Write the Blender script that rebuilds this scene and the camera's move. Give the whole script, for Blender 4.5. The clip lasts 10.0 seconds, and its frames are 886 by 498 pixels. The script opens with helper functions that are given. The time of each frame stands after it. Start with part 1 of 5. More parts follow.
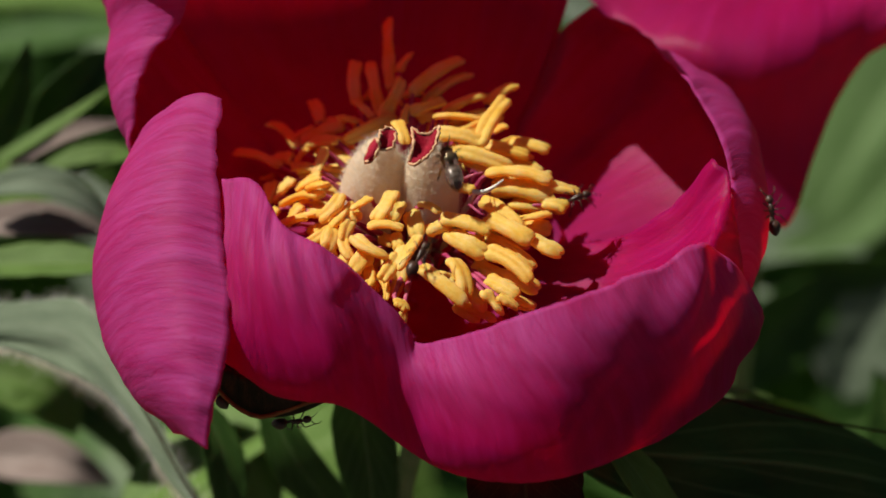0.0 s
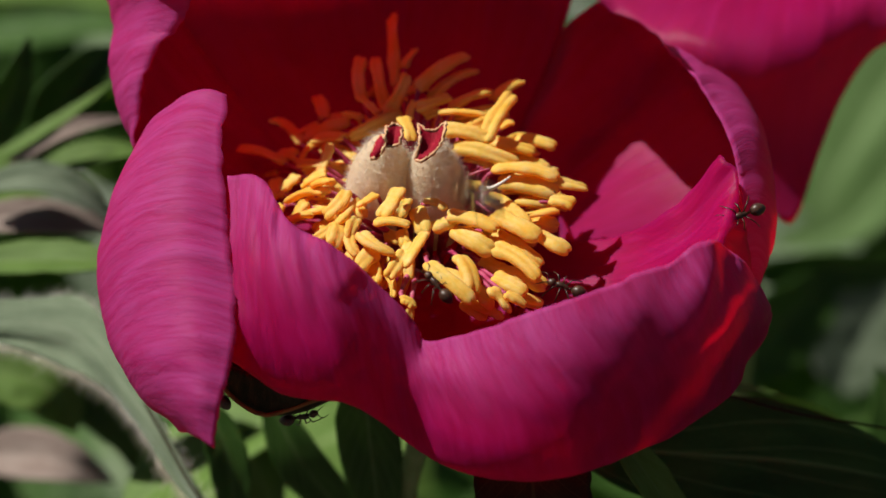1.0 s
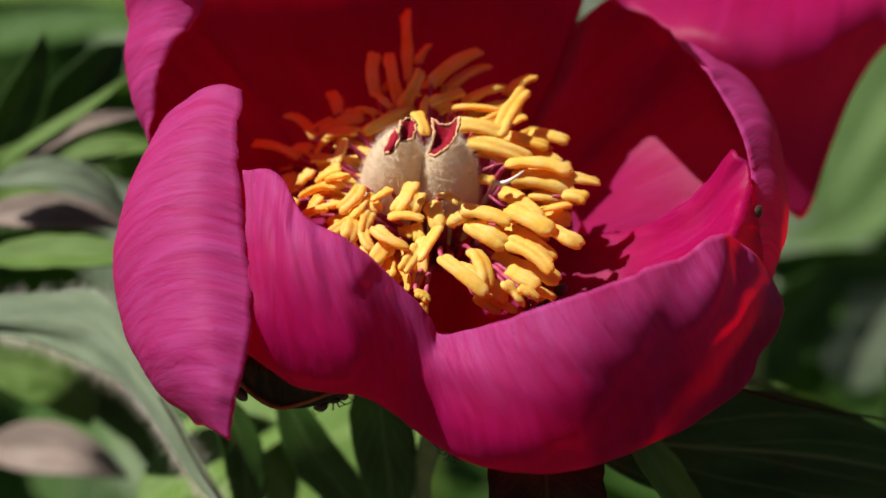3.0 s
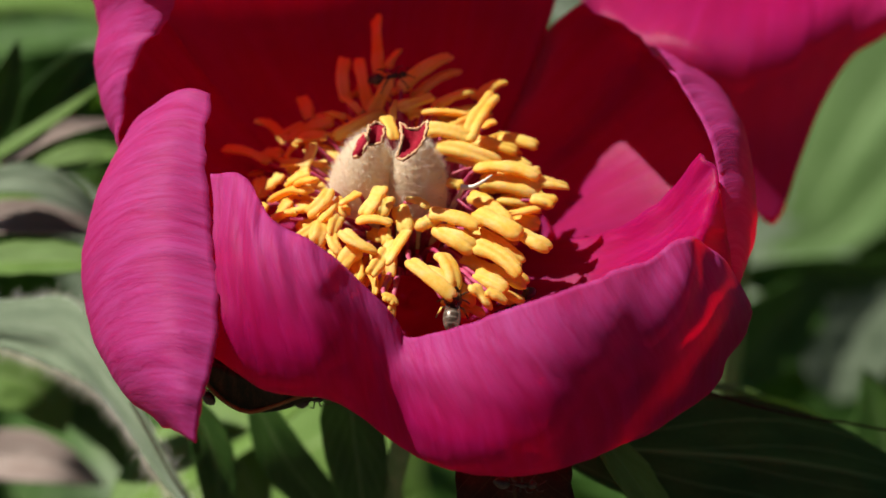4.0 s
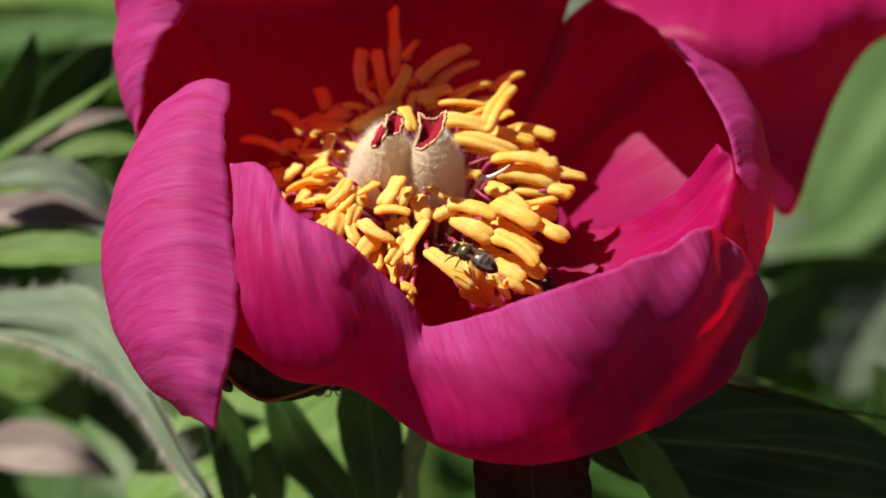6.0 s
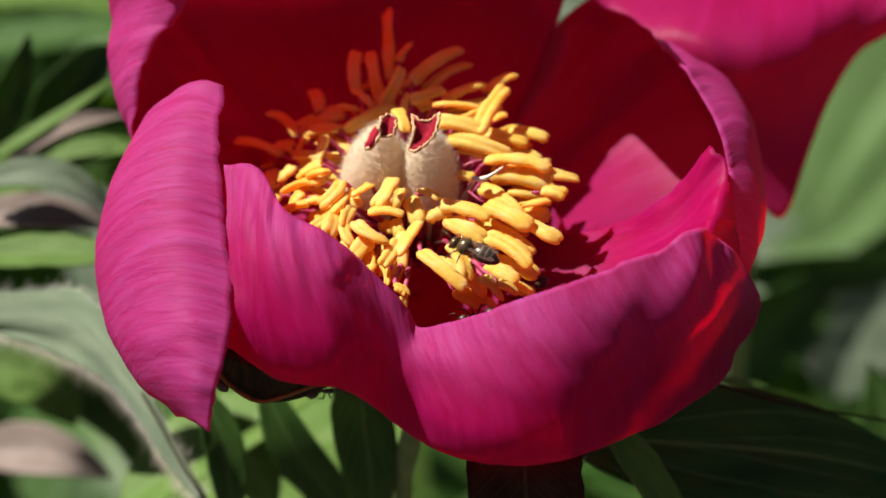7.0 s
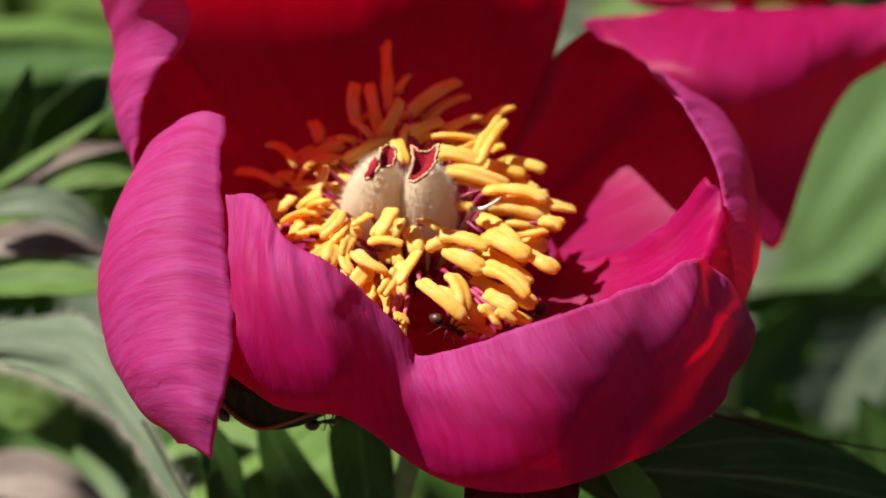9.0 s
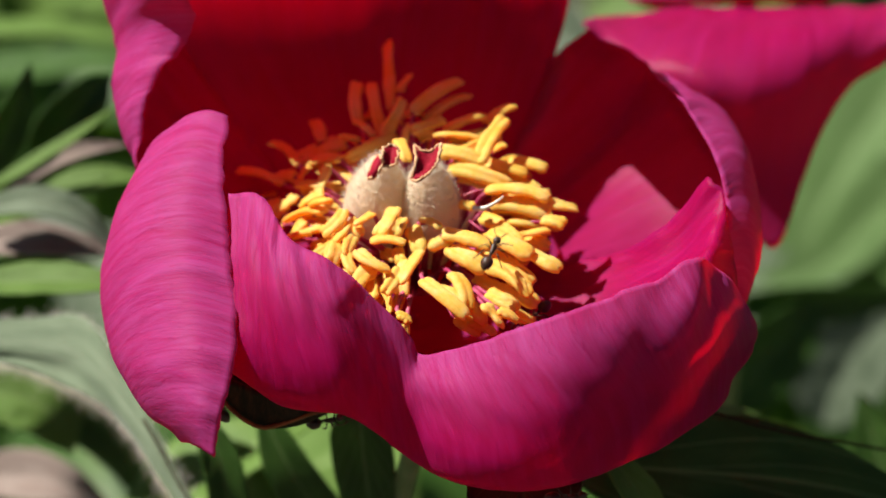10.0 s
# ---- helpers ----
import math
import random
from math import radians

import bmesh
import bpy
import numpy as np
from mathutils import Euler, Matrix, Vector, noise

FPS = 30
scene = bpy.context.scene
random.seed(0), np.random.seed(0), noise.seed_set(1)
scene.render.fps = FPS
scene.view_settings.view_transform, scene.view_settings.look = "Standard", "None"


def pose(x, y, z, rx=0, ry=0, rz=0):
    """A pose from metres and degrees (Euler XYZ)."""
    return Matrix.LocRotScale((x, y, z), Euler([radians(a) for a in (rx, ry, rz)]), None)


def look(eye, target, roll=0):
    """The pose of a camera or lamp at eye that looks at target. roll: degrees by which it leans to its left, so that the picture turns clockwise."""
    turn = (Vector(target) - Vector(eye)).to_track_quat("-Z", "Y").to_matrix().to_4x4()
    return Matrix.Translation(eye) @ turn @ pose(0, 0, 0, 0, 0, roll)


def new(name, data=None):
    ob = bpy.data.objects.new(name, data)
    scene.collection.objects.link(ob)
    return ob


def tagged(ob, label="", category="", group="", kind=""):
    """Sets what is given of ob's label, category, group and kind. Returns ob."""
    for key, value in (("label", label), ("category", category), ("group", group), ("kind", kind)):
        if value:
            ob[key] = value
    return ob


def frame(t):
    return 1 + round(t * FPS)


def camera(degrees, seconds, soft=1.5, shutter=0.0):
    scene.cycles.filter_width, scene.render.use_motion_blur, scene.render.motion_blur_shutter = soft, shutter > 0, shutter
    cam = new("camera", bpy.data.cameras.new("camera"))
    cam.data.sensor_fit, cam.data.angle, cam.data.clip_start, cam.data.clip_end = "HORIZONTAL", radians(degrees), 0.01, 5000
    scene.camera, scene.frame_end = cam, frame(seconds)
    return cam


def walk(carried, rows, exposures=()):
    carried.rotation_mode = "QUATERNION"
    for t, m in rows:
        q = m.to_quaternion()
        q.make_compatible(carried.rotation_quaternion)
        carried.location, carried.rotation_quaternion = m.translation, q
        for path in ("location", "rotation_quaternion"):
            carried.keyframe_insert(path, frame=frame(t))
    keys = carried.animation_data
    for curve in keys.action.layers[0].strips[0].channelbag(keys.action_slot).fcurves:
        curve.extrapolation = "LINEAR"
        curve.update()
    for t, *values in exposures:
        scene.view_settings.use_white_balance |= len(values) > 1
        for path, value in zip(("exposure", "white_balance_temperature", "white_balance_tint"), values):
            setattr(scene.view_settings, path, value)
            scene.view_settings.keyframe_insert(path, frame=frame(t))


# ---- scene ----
# Camera: hand-held, looking down at the bloom. All flower measures below are in
# centimetres, in the bloom's own frame: x to the right, y up the slope, z out of the bloom.
cam = camera(20, 10.0, soft=1.6, shutter=0.4)
cam.data.dof.use_dof = True
cam.data.dof.focus_distance = 0.322
cam.data.dof.aperture_fstop = 17.0

walk(cam, [
    (0, look((0.00058, -0.27649, 0.74600), (-0.00035, 0.00164, 0.55045), 0.047)),
    (0.5, look((-0.00113, -0.27697, 0.74673), (0.00016, 0.00115, 0.55116), 0.312)),
    (1, look((-0.00182, -0.27485, 0.74518), (-0.00114, 0.00288, 0.54906), 0.205)),
    (1.5, look((-0.00283, -0.27476, 0.74490), (-0.00157, 0.00308, 0.54894), 0.208)),
    (2, look((-0.00296, -0.27589, 0.74494), (-0.00268, 0.00165, 0.54854), 0.129)),
    (3.5, look((-0.00109, -0.27718, 0.74609), (-0.00171, 0.00067, 0.55013), 0.034)),
    (4, look((0.00084, -0.27807, 0.74458), (0.00119, 0.00090, 0.55022), 0.140)),
    (4.5, look((0.00000, -0.27851, 0.74502), (0.00000, 0.00000, 0.55000), -0.000)),
    (5, look((-0.00060, -0.27903, 0.74484), (-0.00288, -0.00081, 0.54942), -0.213)),
    (5.5, look((-0.00114, -0.27974, 0.74417), (-0.00215, -0.00091, 0.54961), -0.032)),
    (7, look((-0.00065, -0.28084, 0.74455), (-0.00029, -0.00161, 0.55058), 0.264)),
    (7.5, look((0.00045, -0.28210, 0.74493), (0.00172, -0.00228, 0.55181), 0.453)),
    (8, look((-0.00161, -0.28230, 0.74458), (0.00274, -0.00225, 0.55183), 0.821)),
    (8.5, look((-0.00196, -0.28341, 0.74618), (0.00034, -0.00306, 0.55384), 0.618)),
    (9, look((-0.00233, -0.28435, 0.74655), (-0.00012, -0.00266, 0.55616), 0.603)),
    (9.5, look((-0.00186, -0.28466, 0.74656), (-0.00132, -0.00300, 0.55613), 0.452)),
    (10, look((-0.00373, -0.28458, 0.74667), (-0.00043, -0.00296, 0.55621), 0.765)),
], exposures=[(0, 0.25), (2, 0.48), (4.5, 0.72), (10, 0.88)])

CM = 0.01
TILT = radians(35)
BLOOM = Matrix(((1, 0, 0, 0), (0, math.sin(TILT), -math.cos(TILT), 0),
                (0, math.cos(TILT), math.sin(TILT), 0.55), (0, 0, 0, 1)))


# ---- light ----
SUN = Vector((-0.547, 0.249, 0.799)).normalized()
world = bpy.data.worlds.new("sky")
scene.world = world
world.use_nodes = True
sky = world.node_tree.nodes.new("ShaderNodeTexSky")
sky.sky_type = "NISHITA"
sky.sun_disc = False
sky.sun_elevation = math.asin(SUN.z)
sky.sun_rotation = math.atan2(SUN.x, SUN.y)
back = world.node_tree.nodes["Background"]
back.inputs[1].default_value = 0.020
world.node_tree.links.new(sky.outputs[0], back.inputs[0])

sun = new("sun", bpy.data.lights.new("sun", "SUN"))
sun.data.energy = 5.0
sun.data.angle = radians(0.53)
sun.data.color = (1.0, 0.95, 0.86)
sun.matrix_world = look(SUN * 3, (0, 0, 0))


# ---- materials ----
def node(tree, kind, **sets):
    n = tree.nodes.new(kind)
    for k, v in sets.items():
        n.inputs[k.replace("_", " ")].default_value = v
    return n


def ramp(tree, fac, stops):
    n = tree.nodes.new("ShaderNodeValToRGB")
    while len(n.color_ramp.elements) < len(stops):
        n.color_ramp.elements.new(0.5)
    for e, (p, c) in zip(n.color_ramp.elements, stops):
        e.position, e.color = p, (*c, 1)
    tree.links.new(fac, n.inputs[0])
    return n.outputs[0]


def coords(tree, uv, scale):
    tc = tree.nodes.new("ShaderNodeTexCoord")
    mp = tree.nodes.new("ShaderNodeMapping")
    mp.inputs["Scale"].default_value = scale
    tree.links.new(tc.outputs["UV" if uv else "Object"], mp.inputs[0])
    return mp.outputs[0]


def noise_of(tree, vec, scale, detail=3.0, rough=0.55, dist=0.0):
    n = node(tree, "ShaderNodeTexNoise", Scale=scale, Detail=detail, Roughness=rough, Distortion=dist)
    tree.links.new(vec, n.inputs["Vector"])
    return n.outputs["Fac"]


def mixed(tree, fac, a, b, mode="MIX"):
    n = tree.nodes.new("ShaderNodeMix")
    n.data_type, n.blend_type = "RGBA", mode
    for sock, v in ((n.inputs[0], fac), (n.inputs[6], a), (n.inputs[7], b)):
        if isinstance(v, bpy.types.NodeSocket):
            tree.links.new(v, sock)
        else:
            sock.default_value = v if isinstance(v, float) else (*v, 1)
    return n.outputs[2]


def material(name, colors, uv=False, stretch=(1, 1, 1), scale=4.0, fine=30.0, rough=0.5, bump=0.2, depth=0.0005,
             thin=0.0, thin_color=(0.5, 0.5, 0.5), sheen=0.0, sheen_tint=(1, 1, 1), margin=None, coat=0.0, metal=0.0, specular=0.4, vary=0.0, pale_base=None, clear=0.0, clear_color=(1, 1, 1)):
    """colors: dark, middle and light tone, over coarse and fine noise. thin: share of light let through."""
    m = bpy.data.materials.new(name)
    m.use_nodes = True
    t = m.node_tree
    b = t.nodes["Principled BSDF"]
    vec = coords(t, uv, stretch)
    big, small = noise_of(t, vec, scale, 4.0, 0.55, 0.4), noise_of(t, vec, fine, 5.0, 0.65, 0.3)
    mix = mixed(t, 0.45, big, small)
    dark, mid, light = colors
    color = ramp(t, mix, [(0.34, dark), (0.5, mid), (0.66, light)])
    if vary:
        info = t.nodes.new("ShaderNodeObjectInfo")
        hsv = t.nodes.new("ShaderNodeHueSaturation")
        r = t.nodes.new("ShaderNodeMapRange")
        r.inputs["To Min"].default_value, r.inputs["To Max"].default_value = 1 - vary, 1 + vary
        t.links.new(info.outputs["Random"], r.inputs[0])
        t.links.new(r.outputs[0], hsv.inputs["Value"])
        t.links.new(color, hsv.inputs["Color"])
        color = hsv.outputs[0]
    if margin:
        um = t.nodes.new("ShaderNodeUVMap")
        um.uv_map = "rel"
        sp = t.nodes.new("ShaderNodeSeparateXYZ")
        mr = t.nodes.new("ShaderNodeMapRange")
        mr.interpolation_type = "SMOOTHSTEP"
        for k, v in (("From Min", 0.62), ("From Max", 1.0), ("To Min", 0.0), ("To Max", 0.72)):
            mr.inputs[k].default_value = v
        t.links.new(um.outputs[0], sp.inputs[0])
        t.links.new(sp.outputs[0], mr.inputs[0])
        patch = ramp(t, noise_of(t, coords(t, True, (0.6, 4.2, 1)), 1.1, 6.0, 0.68, 1.2), [(0.34, (0.35, 0.35, 0.35)), (0.68, (1.0, 1.0, 1.0))])
        streak = t.nodes.new("ShaderNodeMath")
        streak.operation = "MULTIPLY"
        t.links.new(mr.outputs[0], streak.inputs[0])
        t.links.new(patch, streak.inputs[1])
        color = mixed(t, streak.outputs[0], color, margin)
    if pale_base:
        um = t.nodes.new("ShaderNodeUVMap")
        sp = t.nodes.new("ShaderNodeSeparateXYZ")
        mr = t.nodes.new("ShaderNodeMapRange")
        for k, v in (("From Min", 0.9), ("From Max", 2.7), ("To Min", 0.3), ("To Max", 0.0)):
            mr.inputs[k].default_value = v
        t.links.new(um.outputs[0], sp.inputs[0])
        t.links.new(sp.outputs[0], mr.inputs[0])
        color = mixed(t, mr.outputs[0], color, pale_base)
    t.links.new(color, b.inputs["Base Color"])
    b.inputs["Roughness"].default_value = rough
    b.inputs["Metallic"].default_value = metal
    b.inputs["Specular IOR Level"].default_value = specular
    b.inputs["Sheen Weight"].default_value = sheen
    b.inputs["Sheen Tint"].default_value = (*sheen_tint, 1)
    b.inputs["Sheen Roughness"].default_value = 0.45
    b.inputs["Coat Weight"].default_value = coat
    bp = node(t, "ShaderNodeBump", Strength=bump, Distance=depth)
    t.links.new(mix, bp.inputs["Height"])
    t.links.new(bp.outputs[0], b.inputs["Normal"])
    if thin:
        tr = t.nodes.new("ShaderNodeBsdfTranslucent")
        tr.inputs[0].default_value = (*thin_color, 1)
        t.links.new(bp.outputs[0], tr.inputs["Normal"])
        ms = t.nodes.new("ShaderNodeMixShader")
        ms.inputs[0].default_value = thin
        t.links.new(b.outputs[0], ms.inputs[1])
        t.links.new(tr.outputs[0], ms.inputs[2])
        last = ms.outputs[0]
        if clear:
            tp = t.nodes.new("ShaderNodeBsdfTransparent")
            tp.inputs[0].default_value = (*clear_color, 1)
            mc = t.nodes.new("ShaderNodeMixShader")
            mc.inputs[0].default_value = clear
            t.links.new(last, mc.inputs[1])
            t.links.new(tp.outputs[0], mc.inputs[2])
            last = mc.outputs[0]
        t.links.new(last, t.nodes["Material Output"].inputs[0])
    return m


def calc_of(t, op, a, c=0.0, clamp=False):
    n = t.nodes.new("ShaderNodeMath")
    n.operation, n.use_clamp = op, clamp
    for sock, v in zip(n.inputs, (a, c)):
        if isinstance(v, bpy.types.NodeSocket):
            t.links.new(v, sock)
        else:
            sock.default_value = v
    return n.outputs[0]


def vein_lines(t, per_cm, wander, seed, low=0.74):
    """Thin broken lines that run from the base of a petal to its margin and fork now and then."""
    um = t.nodes.new("ShaderNodeUVMap")
    um.uv_map = "uv"
    sp = t.nodes.new("ShaderNodeSeparateXYZ")
    t.links.new(um.outputs[0], sp.inputs[0])
    mp = t.nodes.new("ShaderNodeMapping")
    mp.inputs["Location"].default_value = (seed * 3.7, seed * 1.9, 0)
    mp.inputs["Scale"].default_value = (1.5, 2.2, 1)
    t.links.new(um.outputs[0], mp.inputs[0])
    drift = calc_of(t, "MULTIPLY", noise_of(t, mp.outputs[0], 1.0, 4.0, 0.6), wander)
    run = calc_of(t, "FRACT", calc_of(t, "ADD", calc_of(t, "MULTIPLY", sp.outputs[1], per_cm), drift))
    peak = calc_of(t, "MULTIPLY", calc_of(t, "ABSOLUTE", calc_of(t, "SUBTRACT", run, 0.5)), 2.0)
    line = calc_of(t, "DIVIDE", calc_of(t, "SUBTRACT", peak, low), 1 - low, True)
    mk = t.nodes.new("ShaderNodeMapping")
    mk.inputs["Location"].default_value = (seed * 1.3, seed * 5.1, 0)
    mk.inputs["Scale"].default_value = (1.3, 4.5, 1)
    t.links.new(um.outputs[0], mk.inputs[0])
    broken = calc_of(t, "MULTIPLY", calc_of(t, "SUBTRACT", noise_of(t, mk.outputs[0], 1.1, 3.0, 0.6), 0.40), 5.0, True)
    return calc_of(t, "MULTIPLY", line, broken)


def veined(m, vein, strong, sink):
    """Draws veins into a petal's colour and relief."""
    t = m.node_tree
    b = t.nodes["Principled BSDF"]
    coarse, fine = vein_lines(t, 5.2, 2.4, 1.0), vein_lines(t, 12.0, 3.4, 2.0, 0.6)
    both = calc_of(t, "MAXIMUM", coarse, calc_of(t, "MULTIPLY", fine, 0.55))
    old = b.inputs["Base Color"].links[0].from_socket
    t.links.new(mixed(t, calc_of(t, "MULTIPLY", both, strong), old, vein), b.inputs["Base Color"])
    bump = b.inputs["Normal"].links[0].from_node
    h = bump.inputs["Height"].links[0].from_socket
    t.links.new(calc_of(t, "ADD", h, calc_of(t, "MULTIPLY", both, -sink)), bump.inputs["Height"])
    return m


PETAL_OUT = veined(material("petal_outside", [(0.32, 0.002, 0.085), (0.39, 0.004, 0.118), (0.46, 0.010, 0.175)], True, (0.7, 3.4, 1), 1.2, 3.6,
                            0.55, 0.32, 0.0006, 0.42, (0.76, 0.003, 0.10), 0.02, (0.70, 0.45, 1.0), specular=0.10, margin=(0.61, 0.12, 0.47),
                            clear=0.22, clear_color=(0.96, 0.10, 0.21)), (0.27, 0.003, 0.10), 0.34, 0.14)
PETAL_IN = veined(material("petal_inside", [(0.30, 0.003, 0.115), (0.38, 0.006, 0.175), (0.46, 0.016, 0.25)], True, (0.5, 4.2, 1), 1.0, 4.2,
                           0.40, 0.5, 0.0004, 0.54, (0.97, 0.003, 0.05), 0.03, (0.9, 0.6, 0.9), specular=0.22, pale_base=(0.60, 0.09, 0.28),
                           clear=0.32, clear_color=(0.97, 0.12, 0.22)), (0.28, 0.002, 0.10), 0.35, 0.12)
ANTHER = material("anther", [(0.88, 0.57, 0.055), (0.94, 0.73, 0.15), (0.96, 0.84, 0.33)], False, (1, 1, 1), 260, 1700, 0.5, 0.6, 0.0003,
                  0.48, (1.0, 0.46, 0.03), 0.1, (1, 0.9, 0.6), vary=0.06, specular=0.22)
SEAM = material("anther_seam", [(0.86, 0.56, 0.06), (0.93, 0.69, 0.14), (0.95, 0.79, 0.26)], False, (1, 1, 1), 260, 1700, 0.55, 0.5, 0.0002,
                0.4, (1.0, 0.46, 0.04), 0.1, (1, 0.9, 0.6), specular=0.2)
FILAMENT = material("filament", [(0.35, 0.02, 0.09), (0.50, 0.06, 0.16), (0.70, 0.25, 0.32)], False, (1, 1, 1), 120, 800, 0.5, 0.2, 0.0002,
                    0.3, (0.6, 0.05, 0.12))
FILAMENT_PALE = material("pale_filament", [(0.7, 0.5, 0.45), (0.8, 0.7, 0.6), (0.85, 0.8, 0.72)], False, (1, 1, 1), 120, 800, 0.5)
CARPEL = material("carpel_skin", [(0.66, 0.52, 0.34), (0.78, 0.67, 0.47), (0.87, 0.79, 0.62)], False, (1, 1, 1), 180, 1300, 0.45, 0.4, 0.0003,
                  0.36, (0.88, 0.66, 0.42), 0.5)
HAIR = material("hair_white", [(0.82, 0.79, 0.70), (0.88, 0.86, 0.79), (0.92, 0.90, 0.85)], rough=0.25, thin=0.5, thin_color=(0.88, 0.84, 0.76))
STIGMA = material("stigma", [(0.18, 0.002, 0.011), (0.25, 0.004, 0.018), (0.33, 0.012, 0.035)], False, (1, 1, 1), 500, 2600, 0.6, 0.9, 0.0004, specular=0.1)
STIGMA_RIM = material("stigma_rim", [(0.5, 0.22, 0.10), (0.6, 0.33, 0.17), (0.72, 0.48, 0.28)], False, (1, 1, 1), 900, 2600, 0.6, 0.8, 0.0004)
STEM = material("stem", [(0.08, 0.12, 0.03), (0.14, 0.20, 0.06), (0.22, 0.24, 0.10)], False, (1, 1, 1), 60, 400, 0.5, 0.3, 0.0005)
SEPAL_EDGE = material("sepal_edge", [(0.10, 0.035, 0.012), (0.22, 0.08, 0.022), (0.30, 0.14, 0.04)], False, (1, 1, 1), 200, 900, 0.6, specular=0.2)
# near black: the shade inside the hollow sepal is put into its colour
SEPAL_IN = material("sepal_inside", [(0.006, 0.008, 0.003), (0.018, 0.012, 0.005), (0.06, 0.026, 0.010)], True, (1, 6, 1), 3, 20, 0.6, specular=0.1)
SOIL = material("soil", [(0.05, 0.040, 0.03), (0.09, 0.075, 0.06), (0.15, 0.125, 0.11)], False, (1, 1, 1), 6, 120, 0.9, 1.0, 0.01)


# ---- mesh helpers ----
def finish(bm, mat, smooth=True):
    me = bpy.data.meshes.new("mesh")
    bmesh.ops.recalc_face_normals(bm, faces=bm.faces)
    bm.to_mesh(me)
    bm.free()
    for f in me.polygons:
        f.use_smooth = smooth
    for m in mat if isinstance(mat, (list, tuple)) else [mat]:
        me.materials.append(m)
    return me


def part(name, me, parent, label="", kind="", m=None):
    ob = new(name, me)
    ob.parent = parent
    if m is not None:
        ob.matrix_basis = m
    return tagged(ob, label, kind=kind)


def thing(name, label, category, m=None, group="", kind=""):
    ob = new(name)
    ob.matrix_basis = m if m is not None else Matrix.Identity(4)
    return tagged(ob, label, category, group, kind)


def rib(*points):
    return [Vector(p) * CM for p in points]


def spline(points, n):
    """n + 1 points evenly spaced along a smooth curve through the points."""
    p = np.array([tuple(v) for v in points], float)
    t = np.r_[0, np.cumsum(np.maximum(np.sqrt(np.linalg.norm(np.diff(p, axis=0), axis=1)), 1e-6))]
    slope = np.diff(p, axis=0) / np.diff(t)[:, None]
    m = np.empty_like(p)
    m[0], m[-1] = slope[0], slope[-1]
    for i in range(1, len(p) - 1):
        m[i] = slope[i - 1] - (p[i + 1] - p[i - 1]) / (t[i + 1] - t[i - 1]) + slope[i]
    out = []
    for i in range(len(p) - 1):
        d = t[i + 1] - t[i]
        for s in np.linspace(0, 1, 12, endpoint=False):
            a, b = s * s * (3 - 2 * s), s * (1 - s)
            out.append(p[i] * (1 - a) + p[i + 1] * a + d * b * (m[i] * (1 - s) - m[i + 1] * s))
    out.append(p[-1])
    out = np.array(out)
    run = np.r_[0, np.cumsum(np.linalg.norm(np.diff(out, axis=0), axis=1))]
    at = np.linspace(0, run[-1], n + 1)
    return np.stack([np.interp(at, run, out[:, k]) for k in range(3)], 1)


def sheet(ribs, along, across, ripple=0.0, wave=0.0, seed=0, folds=()):
    """A smooth sheet over ribs that run from its base to its margin, as a grid of points."""
    rows = np.stack([spline(r, along) for r in ribs], 1)
    grid = np.stack([spline(row, across) for row in rows], 0)
    d_a, d_b = np.gradient(grid, axis=0), np.gradient(grid, axis=1)
    nor = np.cross(d_a, d_b)
    nor /= np.linalg.norm(nor, axis=2, keepdims=True) + 1e-12
    for x0, y0, x1, y1, high, left, right in folds:
        # a crest along a line, with its own width on either side, that dies out past the line's lower end
        a, b = np.array((x0, y0)) * CM, np.array((x1, y1)) * CM
        d = b - a
        ln = np.linalg.norm(d)
        rel = grid[:, :, :2] - a
        run = (rel @ d) / ln / ln
        off = (rel[:, :, 0] * -d[1] + rel[:, :, 1] * d[0]) / ln
        wide = np.where(off > 0, right, left) * CM
        rise = high * CM * np.exp(-(off / wide) ** 2) / (1 + np.exp((run - 0.75) * 8)) / (1 + np.exp((-0.5 - run) * 12))
        grid[:, :, 2] += np.where(np.arange(along + 1)[:, None] > along * 0.35, rise, 0)
    if ripple or wave:
        for i in range(along + 1):
            u = i / along
            for j in range(across + 1):
                v = j / across
                s = noise.noise((u * 3.0 + seed * 3.1, v * 24, seed)) * 0.6 + noise.noise((u * 5, v * 52, seed + 9)) * 0.4
                c = noise.noise((u * 7 + v * 3, v * 13, seed + 4.0)) + 0.5 * noise.noise((u * 11, v * 30 + u * 4, seed + 6.0))
                grid[i, j] += nor[i, j] * (ripple * (s + 0.8 * c) * min(1, u * 1.4))
                edge = u ** 10
                side = max(0, 1 - min(v, 1 - v) * 14)
                e = noise.noise((v * 22, seed * 5.0, 1.5)) + 0.6 * noise.noise((v * 60, seed, 7))
                g = noise.noise((u * 14, seed * 2.0, 4.5))
                grid[i, j] += d_a[i, j] * (wave * along * 0.02 * e * edge)
                grid[i, j] += nor[i, j] * (wave * 0.0008 * (e * edge + g * side))
    return grid


